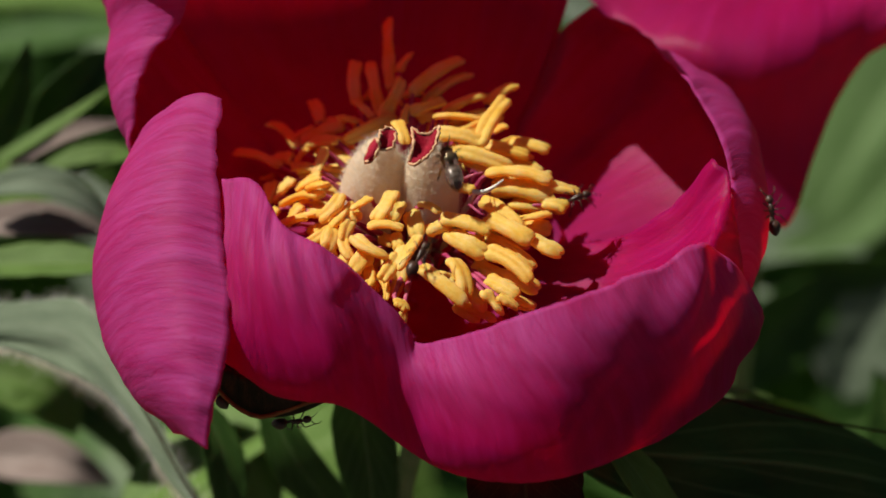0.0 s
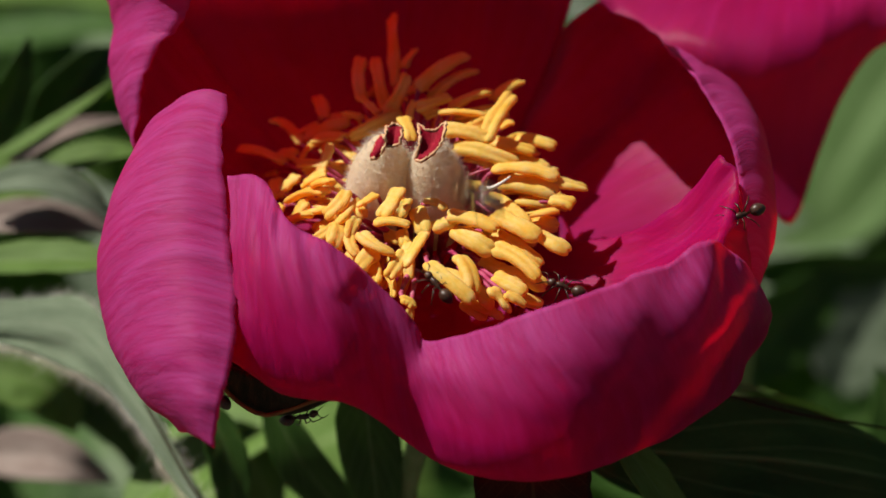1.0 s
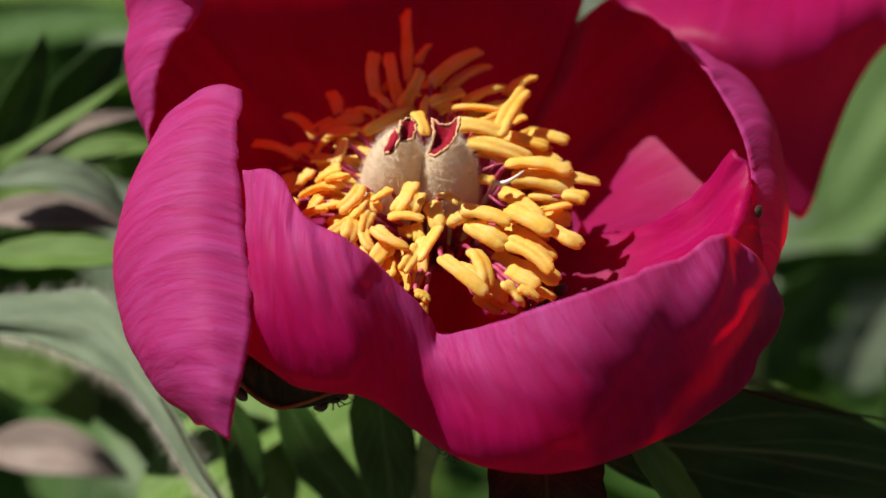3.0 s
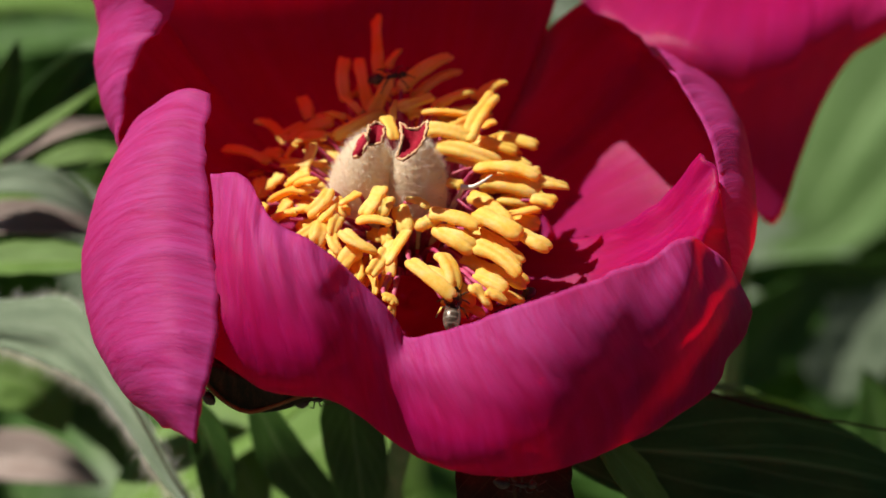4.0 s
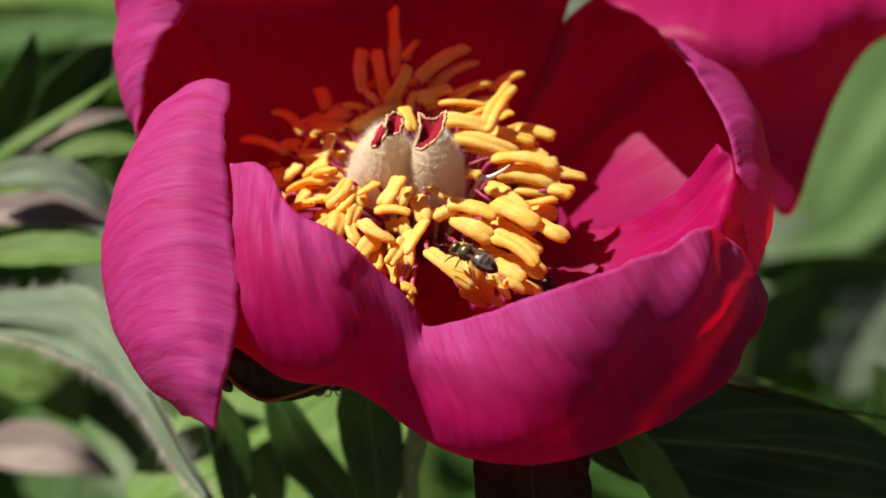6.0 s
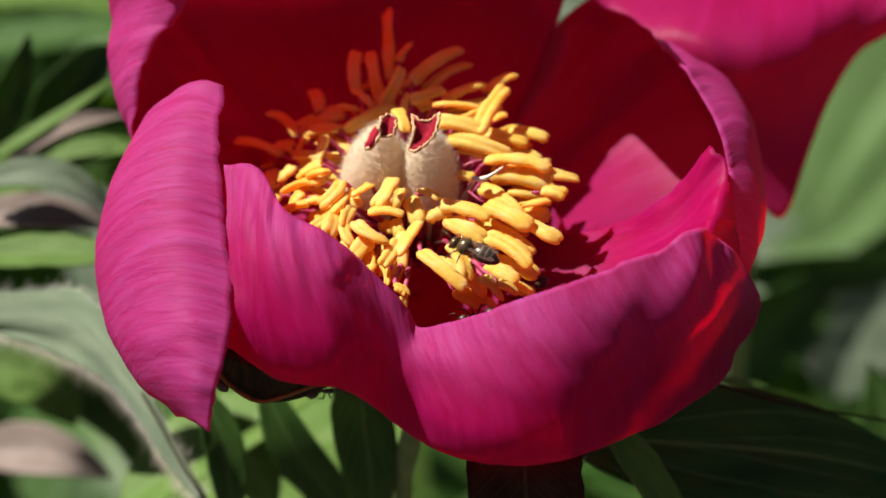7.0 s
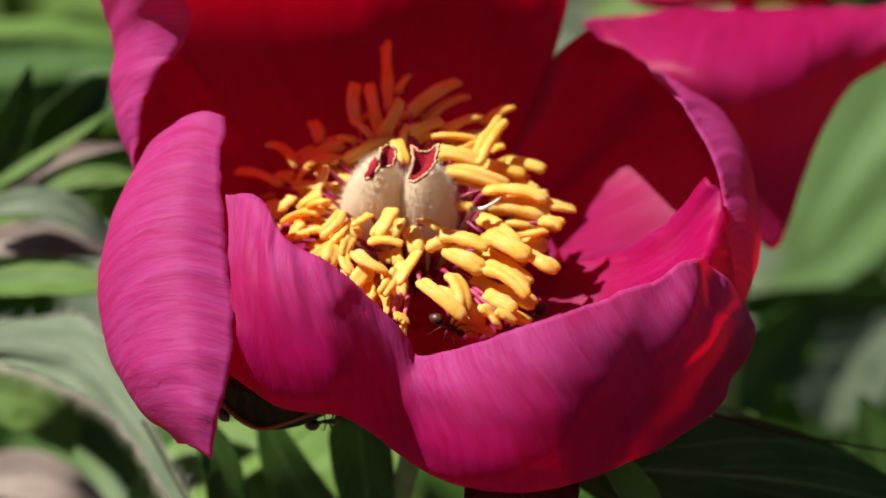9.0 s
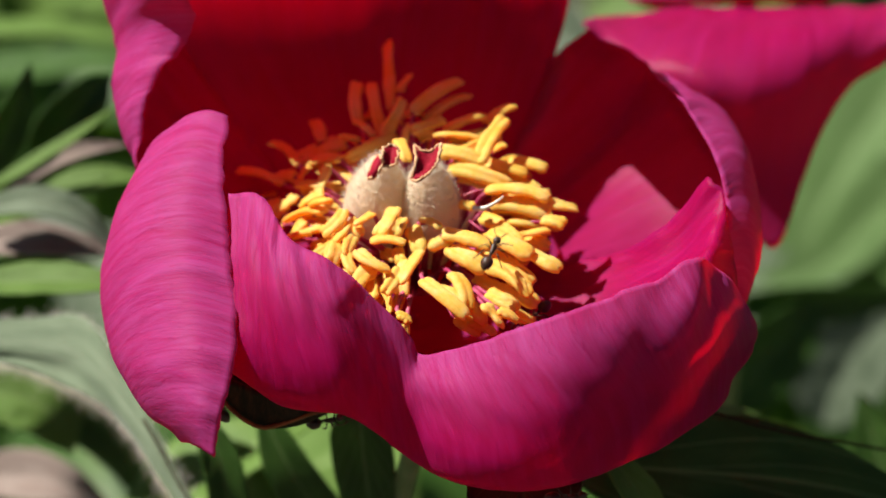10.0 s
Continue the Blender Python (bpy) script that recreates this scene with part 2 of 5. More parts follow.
def grid_mesh(grid, mats, metric=False, fade=0.0):
    na, nb = grid.shape[:2]
    ku = kv = 1.0
    if metric:
        ku = float(np.linalg.norm(np.diff(grid, axis=0), axis=2).sum(0).mean()) / CM
        kv = float(np.linalg.norm(np.diff(grid, axis=1), axis=2).sum(1).max()) / CM
    bm = bmesh.new()
    uv, rel = bm.loops.layers.uv.new("uv"), bm.loops.layers.uv.new("rel")
    vs = [[bm.verts.new(p) for p in row] for row in grid]
    for i in range(na - 1):
        for j in range(nb - 1):
            f = bm.faces.new((vs[i][j], vs[i + 1][j], vs[i + 1][j + 1], vs[i][j + 1]))
            for lp, (a, b) in zip(f.loops, ((i, j), (i + 1, j), (i + 1, j + 1), (i, j + 1))):
                lp[uv].uv = (ku * a / (na - 1), kv * b / (nb - 1))
                lp[rel].uv = (fade + (1 - fade) * a / (na - 1), b / (nb - 1))
    me = bpy.data.meshes.new("mesh")
    bm.to_mesh(me)
    bm.free()
    for f in me.polygons:
        f.use_smooth = True
    for m in mats:
        me.materials.append(m)
    return me


def thicken(ob, t, offset=1, rim=0):
    s = ob.modifiers.new("thick", "SOLIDIFY")
    s.thickness, s.offset, s.material_offset, s.material_offset_rim = t, 0, offset, rim
    return ob


def petal(parent, ribs, seed, label="", along=44, across=64, ripple=0.00028, wave=0.45, flip=False, folds=(), fade=0.0):
    """A petal: its first side is the outside. flip: the ribs run clockwise as seen from the outside. fade: how far the lilac of the margin reaches in."""
    me = grid_mesh(sheet(ribs, along, across, ripple, wave, seed, folds), [PETAL_OUT, PETAL_IN] if flip else [PETAL_IN, PETAL_OUT], True, fade)
    return thicken(part("petal", me, parent, label), 0.0002, rim=0 if flip else 1)


def tube(bm, pts, radii, sides=8, lobes=None):
    """A tube along pts; lobes(angle) shapes its section."""
    pts = [Vector(p) for p in pts]
    rings, ref = [], None
    for i, p in enumerate(pts):
        d = (pts[min(i + 1, len(pts) - 1)] - pts[max(i - 1, 0)]).normalized()
        if ref is None:
            ref = d.orthogonal().normalized()
        ref = (ref - d * ref.dot(d)).normalized()
        side = d.cross(ref)
        ring = []
        for k in range(sides):
            a = 2 * math.pi * k / sides
            r = radii[i] * (lobes(a) if lobes else 1)
            ring.append(bm.verts.new(p + (ref * math.cos(a) + side * math.sin(a)) * r))
        rings.append(ring)
    for a, b in zip(rings, rings[1:]):
        for k in range(sides):
            bm.faces.new((a[k], a[(k + 1) % sides], b[(k + 1) % sides], b[k]))
    bm.faces.new(rings[0][::-1])
    bm.faces.new(rings[-1])
    return rings


# ---- ground ----
def build_ground():
    n, size = 90, 60.0
    bm = bmesh.new()
    ax = [math.copysign(abs(s) ** 3, s) * size for s in np.linspace(-1, 1, n + 1)]
    vs = [[bm.verts.new((x, y + 0.8, 0.012 * noise.noise((x * 5, y * 5, 0)) + 0.006 * noise.noise((x * 23, y * 23, 3)))) for y in ax] for x in ax]
    for i in range(n):
        for j in range(n):
            bm.faces.new((vs[i][j], vs[i + 1][j], vs[i + 1][j + 1], vs[i][j + 1]))
    tagged(new("ground", finish(bm, SOIL)), "bare greyish brown garden soil under the peonies", "ground", kind="structure")


build_ground()

# ---- the open peony ----
peony = thing("peony_plant", "magenta single peony in full bloom with yellow stamens", "flower", BLOOM)

# left petal, folded outward, seen from its outside
left_ribs = [
    rib((-1.72, -0.30, -0.20), (-3.53, 0.47, -0.60), (-4.18, 1.45, 0.20), (-3.62, 2.04, 0.70), (-3.23, 2.17, 0.90), (-2.91, 2.06, 1.00)),
    rib((-1.71, -0.30, 0.00), (-3.73, 0.16, -0.30), (-4.46, 0.76, 0.50), (-4.09, 1.11, 1.20), (-3.46, 1.40, 1.50), (-2.95, 1.47, 1.50)),
    rib((-1.70, -0.37, 0.20), (-3.70, -0.45, 0.00), (-4.61, -0.07, 0.80), (-4.11, 0.08, 1.90), (-3.38, 0.22, 2.30), (-2.81, 0.29, 2.20)),
    rib((-1.69, -0.52, 0.40), (-3.59, -0.90, 0.30), (-4.50, -0.73, 1.20), (-3.94, -0.70, 2.40), (-3.26, -0.55, 2.80), (-2.66, -0.49, 2.70)),
    rib((-1.68, -0.67, 0.60), (-3.41, -1.19, 0.60), (-4.27, -1.27, 1.60), (-3.75, -1.29, 2.80), (-3.14, -1.17, 3.20), (-2.67, -1.10, 3.10)),
    rib((-1.67, -0.81, 0.80), (-2.85, -1.18, 1.00), (-3.78, -1.86, 2.10), (-3.46, -1.88, 2.90), (-3.06, -1.78, 3.40), (-2.79, -1.71, 3.40)),
    rib((-1.66, -0.88, 1.00), (-2.81, -1.24, 1.50), (-3.39, -2.10, 2.50), (-3.20, -2.17, 3.00), (-3.03, -2.23, 3.30), (-2.89, -2.30, 3.40)),
]
petal(peony, left_ribs, 1, along=60, across=110, ripple=0.00012, wave=0.3, fade=0.58, folds=[(-2.64, -0.60, -3.64, -0.35, 0.026, 0.10, 0.07), (-2.69, -1.13, -3.50, -0.84, 0.020, 0.10, 0.07), (-2.83, -1.48, -3.50, -1.21, 0.020, 0.07, 0.06), (-2.92, -1.76, -3.54, -1.45, 0.016, 0.06, 0.06), (-2.73, 0.01, -3.57, 0.11, 0.020, 0.12, 0.08), (-2.76, 0.64, -3.64, 0.64, 0.016, 0.10, 0.08), (-2.78, 1.71, -3.43, 1.42, 0.020, 0.10, 0.08), (-2.78, 1.21, -3.64, 1.07, 0.016, 0.10, 0.08)])

# broad front petal with a notch
front_ribs = [
    rib((-1.66, -1.18, 1.00), (-2.72, -1.30, 2.50), (-2.81, -0.84, 2.80), (-2.83, 0.01, 2.30), (-2.85, 0.58, 1.95), (-2.86, 1.02, 1.70)),
    rib((-1.51, -1.32, 1.10), (-2.22, -1.65, 2.60), (-2.44, -1.11, 2.90), (-2.50, -0.27, 2.72), (-2.47, 0.46, 2.30), (-2.43, 0.99, 2.00)),
    rib((-1.36, -1.47, 1.20), (-1.86, -1.73, 2.72), (-2.00, -1.25, 3.02), (-2.05, -0.48, 3.02), (-2.06, 0.08, 2.85), (-2.00, 0.41, 2.58)),
    rib((-1.06, -1.54, 1.30), (-1.36, -1.76, 2.86), (-1.43, -1.38, 3.20), (-1.48, -0.72, 3.20), (-1.52, -0.17, 3.05), (-1.54, 0.18, 2.82)),
    rib((-0.62, -1.53, 1.40), (-1.02, -1.95, 2.64), (-1.01, -1.61, 2.94), (-0.96, -1.08, 2.96), (-0.99, -0.62, 2.86), (-1.01, -0.26, 2.68)),
    rib((-0.32, -1.61, 1.40), (-0.67, -2.22, 2.42), (-0.67, -1.87, 2.68), (-0.59, -1.40, 2.74), (-0.52, -1.08, 2.68), (-0.48, -0.81, 2.50)),
    rib((-0.03, -1.76, 1.30), (-0.35, -2.45, 2.42), (-0.37, -2.14, 2.66), (-0.37, -1.62, 2.74), (-0.37, -1.30, 2.66), (-0.37, -1.02, 2.46)),
    rib((0.41, -1.91, 1.20), (0.11, -2.64, 2.75), (0.07, -2.36, 3.00), (0.04, -1.86, 3.10), (0.05, -1.42, 3.06), (0.11, -0.96, 2.86)),
    rib((0.71, -1.98, 1.20), (0.81, -2.72, 3.08), (0.75, -2.45, 3.36), (0.67, -1.92, 3.48), (0.63, -1.37, 3.45), (0.66, -0.77, 3.26)),
    rib((1.00, -1.98, 1.20), (1.54, -2.64, 3.05), (1.45, -2.35, 3.40), (1.38, -1.77, 3.56), (1.36, -1.12, 3.53), (1.38, -0.52, 3.34)),
    rib((1.16, -2.00, 1.00), (2.30, -2.39, 2.68), (2.19, -2.08, 3.05), (2.12, -1.48, 3.26), (2.08, -0.86, 3.28), (2.09, -0.26, 3.12)),
    rib((1.31, -1.93, 0.80), (2.98, -2.11, 2.10), (2.87, -1.77, 2.56), (2.77, -1.22, 2.90), (2.71, -0.65, 2.98), (2.67, -0.04, 2.90)),
    rib((1.47, -1.80, 0.60), (3.68, -1.64, 1.20), (3.52, -1.30, 2.00), (3.37, -0.81, 2.50), (3.25, -0.35, 2.66), (3.09, 0.23, 2.62)),
    rib((1.63, -1.58, 0.40), (4.04, -1.07, 1.00), (3.95, -0.84, 1.55), (3.81, -0.56, 1.90), (3.71, -0.29, 2.02), (3.59, 0.01, 2.04)),
    rib((1.71, -1.43, 0.30), (4.14, -0.80, 0.80), (4.12, -0.67, 1.15), (4.03, -0.52, 1.50), (3.94, -0.39, 1.68), (3.82, -0.21, 1.75)),
]
petal(peony, front_ribs, 2, along=64, across=190, folds=[(3.27, 0.26, 2.91, -1.41, 0.24, 0.42, 0.12), (3.64, -0.13, 3.12, -1.27, 0.15, 0.18, 0.22), (2.45, -0.06, 1.81, -1.83, 0.05, 0.40, 0.25), (-0.28, -1.10, -0.51, -1.87, 0.08, 0.13, 0.50), (-2.28, 0.29, -1.98, -0.91, 0.09, 0.12, 0.10), (-1.94, 0.08, -1.73, -0.84, 0.07, 0.14, 0.09), (-2.58, 1.00, -2.47, -0.56, 0.06, 0.10, 0.12), (-1.30, -0.24, -1.48, -0.52, 0.05, 0.20, 0.10)])
# an unseen petal added close against its inside, to dim the sun shining through
inset = Vector((0, 0, 0.0011))
petal(peony, [[p - inset for p in r[:-1]] + [r[-2].lerp(r[-1], 0.95) - inset] for r in front_ribs[9:]], 13, along=40, across=90, ripple=0.0001, wave=0.1)

# inner petal beside the stamens
petal(peony, [
    rib((0.75, 0.01, -0.60), (1.52, 0.16, -0.50), (2.12, 0.24, -0.10), (2.62, 0.42, 0.30), (3.09, 0.80, 0.60), (3.47, 1.33, 0.90)),
    rib((0.74, -0.22, -0.20), (1.50, -0.15, -0.10), (2.10, -0.07, 0.20), (2.67, 0.08, 0.70), (3.19, 0.38, 1.10), (3.64, 1.13, 1.20)),
    rib((0.81, -0.52, 0.20), (1.49, -0.52, 0.30), (2.15, -0.44, 0.60), (2.73, -0.29, 1.75), (3.21, 0.02, 2.15), (3.71, 0.72, 1.45)),
    rib((0.87, -0.89, 0.60), (1.54, -0.89, 0.80), (2.15, -0.83, 1.70), (2.70, -0.67, 2.45), (3.27, -0.48, 2.10), (3.87, -0.34, 1.45)),
    rib((0.94, -1.12, 0.70), (1.58, -1.31, 1.40), (2.14, -1.32, 2.75), (2.75, -1.22, 2.40), (3.33, -1.04, 1.90), (3.97, -0.80, 0.95)),
    rib((1.02, -1.34, 0.80), (1.54, -1.78, 2.20), (2.15, -1.82, 2.75), (2.73, -1.78, 2.15), (3.26, -1.60, 1.50), (3.74, -1.40, 0.80)),
], 3, along=50, across=60, flip=True, folds=[(3.39, 1.24, 2.55, -0.10, 0.22, 0.60, 0.26)])

# back petals
petal(peony, [
    rib((-0.11, 0.72, -1.40), (0.47, 1.87, -3.60), (1.24, 2.82, -3.90), (1.70, 3.38, -3.50), (1.92, 3.54, -3.00), (2.11, 3.66, -2.70)),
    rib((0.13, 0.48, -1.00), (1.27, 1.15, -2.20), (2.11, 2.07, -2.70), (2.48, 2.73, -2.70), (2.72, 3.11, -2.50), (2.81, 3.21, -2.30), (2.82, 3.22, -2.20)),
    rib((0.24, 0.32, -0.90), (1.43, 0.94, -2.10), (2.44, 1.82, -2.60), (2.99, 2.55, -2.40), (3.21, 2.90, -1.90), (3.16, 2.87, -1.50), (3.02, 2.83, -1.20)),
    rib((0.28, 0.24, -0.80), (1.58, 0.73, -1.80), (2.65, 1.56, -2.20), (3.38, 2.36, -2.10), (3.67, 2.63, -1.70), (3.57, 2.54, -0.95), (3.27, 2.41, -0.20)),
    rib((0.36, 0.09, -0.60), (1.71, 0.40, -1.30), (3.17, 1.21, -1.60), (4.04, 1.88, -1.40), (4.18, 1.96, -1.00), (4.03, 1.83, -0.10), (3.62, 1.65, 0.50)),
    rib((0.43, -0.07, -0.40), (1.85, 0.09, -0.90), (3.36, 0.56, -1.10), (4.22, 1.01, -0.90), (4.35, 0.98, -0.50), (4.19, 0.97, 0.40), (3.75, 0.96, 1.00)),
    rib((0.58, -0.30, -0.20), (1.99, -0.30, -0.50), (3.46, -0.11, -0.50), (4.15, 0.08, -0.30), (4.25, 0.08, 0.20), (4.10, 0.12, 0.95), (3.71, 0.19, 1.50)),
    rib((0.66, -0.53, 0.00), (1.96, -0.68, -0.10), (3.30, -0.67, 0.30), (3.89, -0.52, 0.60), (4.03, -0.35, 0.80), (3.94, -0.30, 1.10), (3.75, -0.21, 1.20)),
    rib((0.73, -0.75, 0.20), (1.99, -1.12, 0.70), (2.68, -1.17, 1.40), (3.26, -1.09, 1.55), (3.70, -0.95, 1.20), (3.91, -0.81, 0.80)),
], 4, along=50, across=80, flip=True)
petal(peony, [
    rib((-0.82, 0.64, -1.00), (-2.48, 1.31, -2.20), (-4.24, 2.73, -2.70), (-4.85, 4.17, -2.30), (-4.57, 4.94, -0.60), (-4.10, 5.04, 0.75)),
    rib((-0.67, 0.72, -1.20), (-1.70, 1.84, -3.00), (-2.56, 3.21, -3.50), (-2.94, 4.57, -2.90), (-2.79, 5.05, -0.80), (-2.67, 5.02, 0.72)),
    rib((-0.43, 0.80, -1.30), (-0.87, 2.03, -3.40), (-1.23, 3.51, -4.00), (-1.38, 4.79, -3.30), (-1.36, 5.19, -1.40), (-1.31, 5.15, 0.00)),
    rib((-0.31, 0.80, -1.30), (-0.58, 2.03, -3.40), (-0.80, 3.51, -4.00), (-0.87, 4.80, -3.40), (-0.84, 5.20, -1.80), (-0.82, 5.19, -0.55)),
    rib((-0.19, 0.80, -1.30), (-0.03, 2.02, -3.30), (0.14, 3.50, -3.90), (0.23, 4.79, -3.30), (0.24, 5.14, -2.00), (0.24, 5.16, -1.12)),
    rib((-0.03, 0.76, -1.30), (0.47, 1.93, -3.20), (0.73, 3.40, -3.70), (0.80, 4.59, -3.00), (0.67, 5.04, -1.20), (0.54, 5.10, 0.10)),
    rib((0.13, 0.68, -1.20), (0.97, 1.76, -3.00), (1.52, 2.95, -3.40), (1.84, 4.01, -3.10), (1.82, 4.84, -1.80), (1.52, 5.06, 0.40)),
], 5, flip=True)
petal(peony, [
    rib((-1.45, 0.32, -1.00), (-3.72, 3.12, -2.40), (-5.18, 5.55, -1.20), (-5.11, 5.94, 0.20), (-4.77, 6.04, 1.30), (-4.21, 6.09, 1.40), (-3.57, 6.19, 0.50)),
    rib((-1.44, 0.32, -0.90), (-3.76, 2.60, -2.00), (-4.89, 3.96, -1.10), (-4.90, 4.43, -0.50), (-4.68, 4.63, 0.00), (-4.24, 4.61, 1.00), (-3.62, 4.46, 1.00)),
    rib((-1.44, 0.32, -0.80), (-3.90, 2.10, -1.80), (-4.72, 3.36, -1.10), (-4.40, 3.37, -0.40), (-3.92, 3.40, 0.10), (-3.49, 3.31, 0.20)),
    rib((-1.43, 0.32, -0.60), (-3.93, 1.68, -1.40), (-4.68, 2.58, -0.70), (-4.51, 2.59, -0.30), (-4.22, 2.64, 0.10), (-3.97, 2.67, 0.22)),
    rib((-1.43, 0.24, -0.50), (-3.81, 1.19, -1.00), (-4.52, 1.94, -0.40), (-4.40, 1.96, -0.10), (-4.28, 1.99, 0.10), (-4.15, 2.02, 0.20)),
    rib((-1.42, 0.16, -0.40), (-3.62, 0.79, -0.70), (-4.27, 1.40, 0.00), (-4.26, 1.40, 0.05), (-4.25, 1.41, 0.10), (-4.24, 1.42, 0.10)),
], 6, fade=0.4)

def specks(ribs, count, seed, low=18, high=41):
    """Tiny pale specks set on a petal near its margin, in place of its small highlights."""
    g = sheet(ribs, 40, 40)
    r = random.Random(seed)
    bm = bmesh.new()
    for _ in range(count):
        i, j = r.randrange(low, high), r.randrange(0, 40)
        bmesh.ops.create_icosphere(bm, subdivisions=1, radius=r.uniform(0.00004, 0.00011), matrix=Matrix.Translation(Vector(g[i, j]) + Vector((0, 0, 0.0003))))
    part("glint_specks", finish(bm, HAIR), peony, "pale specks standing in for tiny highlights near the petal margin", "stuff")


specks([
    rib((3.38, 2.36, -2.10), (3.65, 2.63, -1.60), (3.53, 2.56, -1.20), (3.32, 2.46, -1.00)),
    rib((4.02, 1.87, -1.20), (4.13, 1.94, -0.70), (3.98, 1.84, -0.30), (3.67, 1.68, -0.10)),
    rib((4.20, 1.01, -0.70), (4.29, 0.97, -0.20), (4.12, 0.98, 0.30), (3.79, 0.97, 0.50)),
    rib((4.10, 0.08, 0.10), (4.17, 0.08, 0.50), (4.03, 0.12, 0.90), (3.74, 0.19, 1.10)),
], 46, 8)

specks(left_ribs, 60, 9, 15, 24)

# the floor of the cup
AXIS = Vector((0.0, 0.70, 0.714))
HEART = Vector((-0.38, 0.16, -0.60)) * CM


def receptacle():
    side, up = Vector((1, 0, 0)), AXIS.cross(Vector((1, 0, 0))).normalized()
    bm = bmesh.new()
    rings = []
    for i in range(9):
        r, h = 0.0205 * i / 8, 0.010 * (i / 8) ** 2 - 0.012
        rings.append([bm.verts.new(HEART + AXIS * h + (side * math.cos(a) + up * math.sin(a)) * (r + 0.0001))
                      for a in [2 * math.pi * k / 32 for k in range(32)]])
    for a, b in zip(rings, rings[1:]):
        for k in range(32):
            bm.faces.new((a[k], a[(k + 1) % 32], b[(k + 1) % 32], b[k]))
    thicken(part("receptacle", finish(bm, PETAL_IN), peony), 0.001, 0)


receptacle()


# ---- stamens and carpels ----
def anther_mesh(p0, p1, width, bend, seed, curl):
    """A flattened pollen sac of two lobes with a groove between them; the lobes part at both ends."""
    r = random.Random(seed)
    a, b = Vector(p0) * CM, Vector(p1) * CM
    d = b - a
    a, b = a - d * 0.03, b + d * 0.03
    d = b - a
    flat = d.cross(AXIS).normalized()
    n, sides = 16, 20
    lift = AXIS * (bend * d.length) + flat * (r.uniform(-0.16, 0.16) * curl * d.length)
    hook = AXIS * (r.uniform(-0.08, 0.12) * curl * d.length) + flat * (r.uniform(-0.10, 0.10) * curl * d.length)
    tw0, tw1 = r.uniform(-0.6, 0.6), r.uniform(-0.6, 0.6)
    lump = 0.30 if d.length < 0.0045 else 0.20
    w = width * CM / 2
    thick, groove, fork = r.uniform(0.54, 0.70), r.uniform(0.35, 0.6), r.uniform(0.3, 0.9)
    slim = r.uniform(0.0, 0.16)
    bm = bmesh.new()
    rings = []
    for i in range(n + 1):
        u = 0.5 - 0.5 * math.cos(math.pi * i / n)
        p = a + d * u + lift * (4 * u * (1 - u)) + hook * u ** 3
        t = (d + lift * (4 - 8 * u) + hook * 3 * u * u).normalized()
        side = t.cross(AXIS).normalized()
        top = side.cross(t)
        end = min(u * 1.15, 1 - u) * d.length / w
        k = w * (0.42 + 0.58 * min(1, end / 0.55) ** 0.45) * (1 - slim * u) * (1 + lump * noise.noise((u * 3.5, seed * 1.7, 0)))
        turn = tw0 + tw1 * u
        tip, heel = max(0.0, (u - 0.80) / 0.20), max(0.0, (0.14 - u) / 0.14)
        ring = []
        for q in range(sides):
            g = 2 * math.pi * q / sides
            near = math.sin(g)
            cut = 1 - (groove + 0.22 * tip) * max(0, near) ** 9 - 0.24 * max(0, -near) ** 10 - 0.08 * abs(math.sin(2 * g + 0.4)) ** 3
            cut *= 1 + 0.9 * lump * noise.noise((math.cos(g) * 1.6, math.sin(g) * 1.4 + u * 6, seed * 2.3))
            c, z = math.cos(g) * cut, near * cut * thick
            part_way = (abs(math.cos(g)) - 0.55) * w * 0.55 * fork * (tip - 0.6 * heel)
            ring.append(bm.verts.new(p + t * part_way + side * k * (c * math.cos(turn) - z * math.sin(turn)) + top * k * (c * math.sin(turn) + z * math.cos(turn))))
        rings.append(ring)
    for e, f in zip(rings, rings[1:]):
        for q in range(sides):
            bm.faces.new((e[q], e[(q + 1) % sides], f[(q + 1) % sides], f[q])).material_index = 1 if q in (sides // 4, sides // 4 - 1) else 0
    bm.faces.new(rings[0][::-1])
    bm.faces.new(rings[-1])
    return finish(bm, [ANTHER, SEAM])


stamen_count = [0]


def stamen(p0, p1, px=24, bend=0.08, pale=False, curl=0.5):
    """A stamen whose anther reaches from p0 to p1."""
    stamen_count[0] += 1
    k = stamen_count[0]
    a, b = Vector(p0) * CM, Vector(p1) * CM
    out = a - HEART
    out -= AXIS * out.dot(AXIS)
    foot = HEART + out.normalized() * 0.006
    mid = (foot + a) / 2 + AXIS * 0.002 - out * 0.05
    bm = bmesh.new()
    end = a + (b - a) * 0.25
    tube(bm, spline([foot, mid, a, end], 10), [0.00042] * 8 + [0.0003] * 3, 6)
    fil = part("stamen", finish(bm, FILAMENT_PALE if pale else FILAMENT), peony)
    part("anther", anther_mesh(p0, p1, px / 131, bend, k, curl), fil)


def stamen_at(x0, y0, x1, y1, wide, layer, curl):
    """A stamen of the ring round the carpels, whose anthers lie in layers across the flower's axis."""
    z0, z1 = (min(1.45 - 0.97 * y, 1.9) - 0.2 * layer - min(1.3, 1.25 * max(0.0, -1.5 - x)) - (0.35 if x < -0.7 and y > 1.5 else 0.0)
              for x, y in ((x0, y0), (x1, y1)))
    stamen((x0, y0, z0), (x1, y1, z1), wide * 1.06, curl=curl)


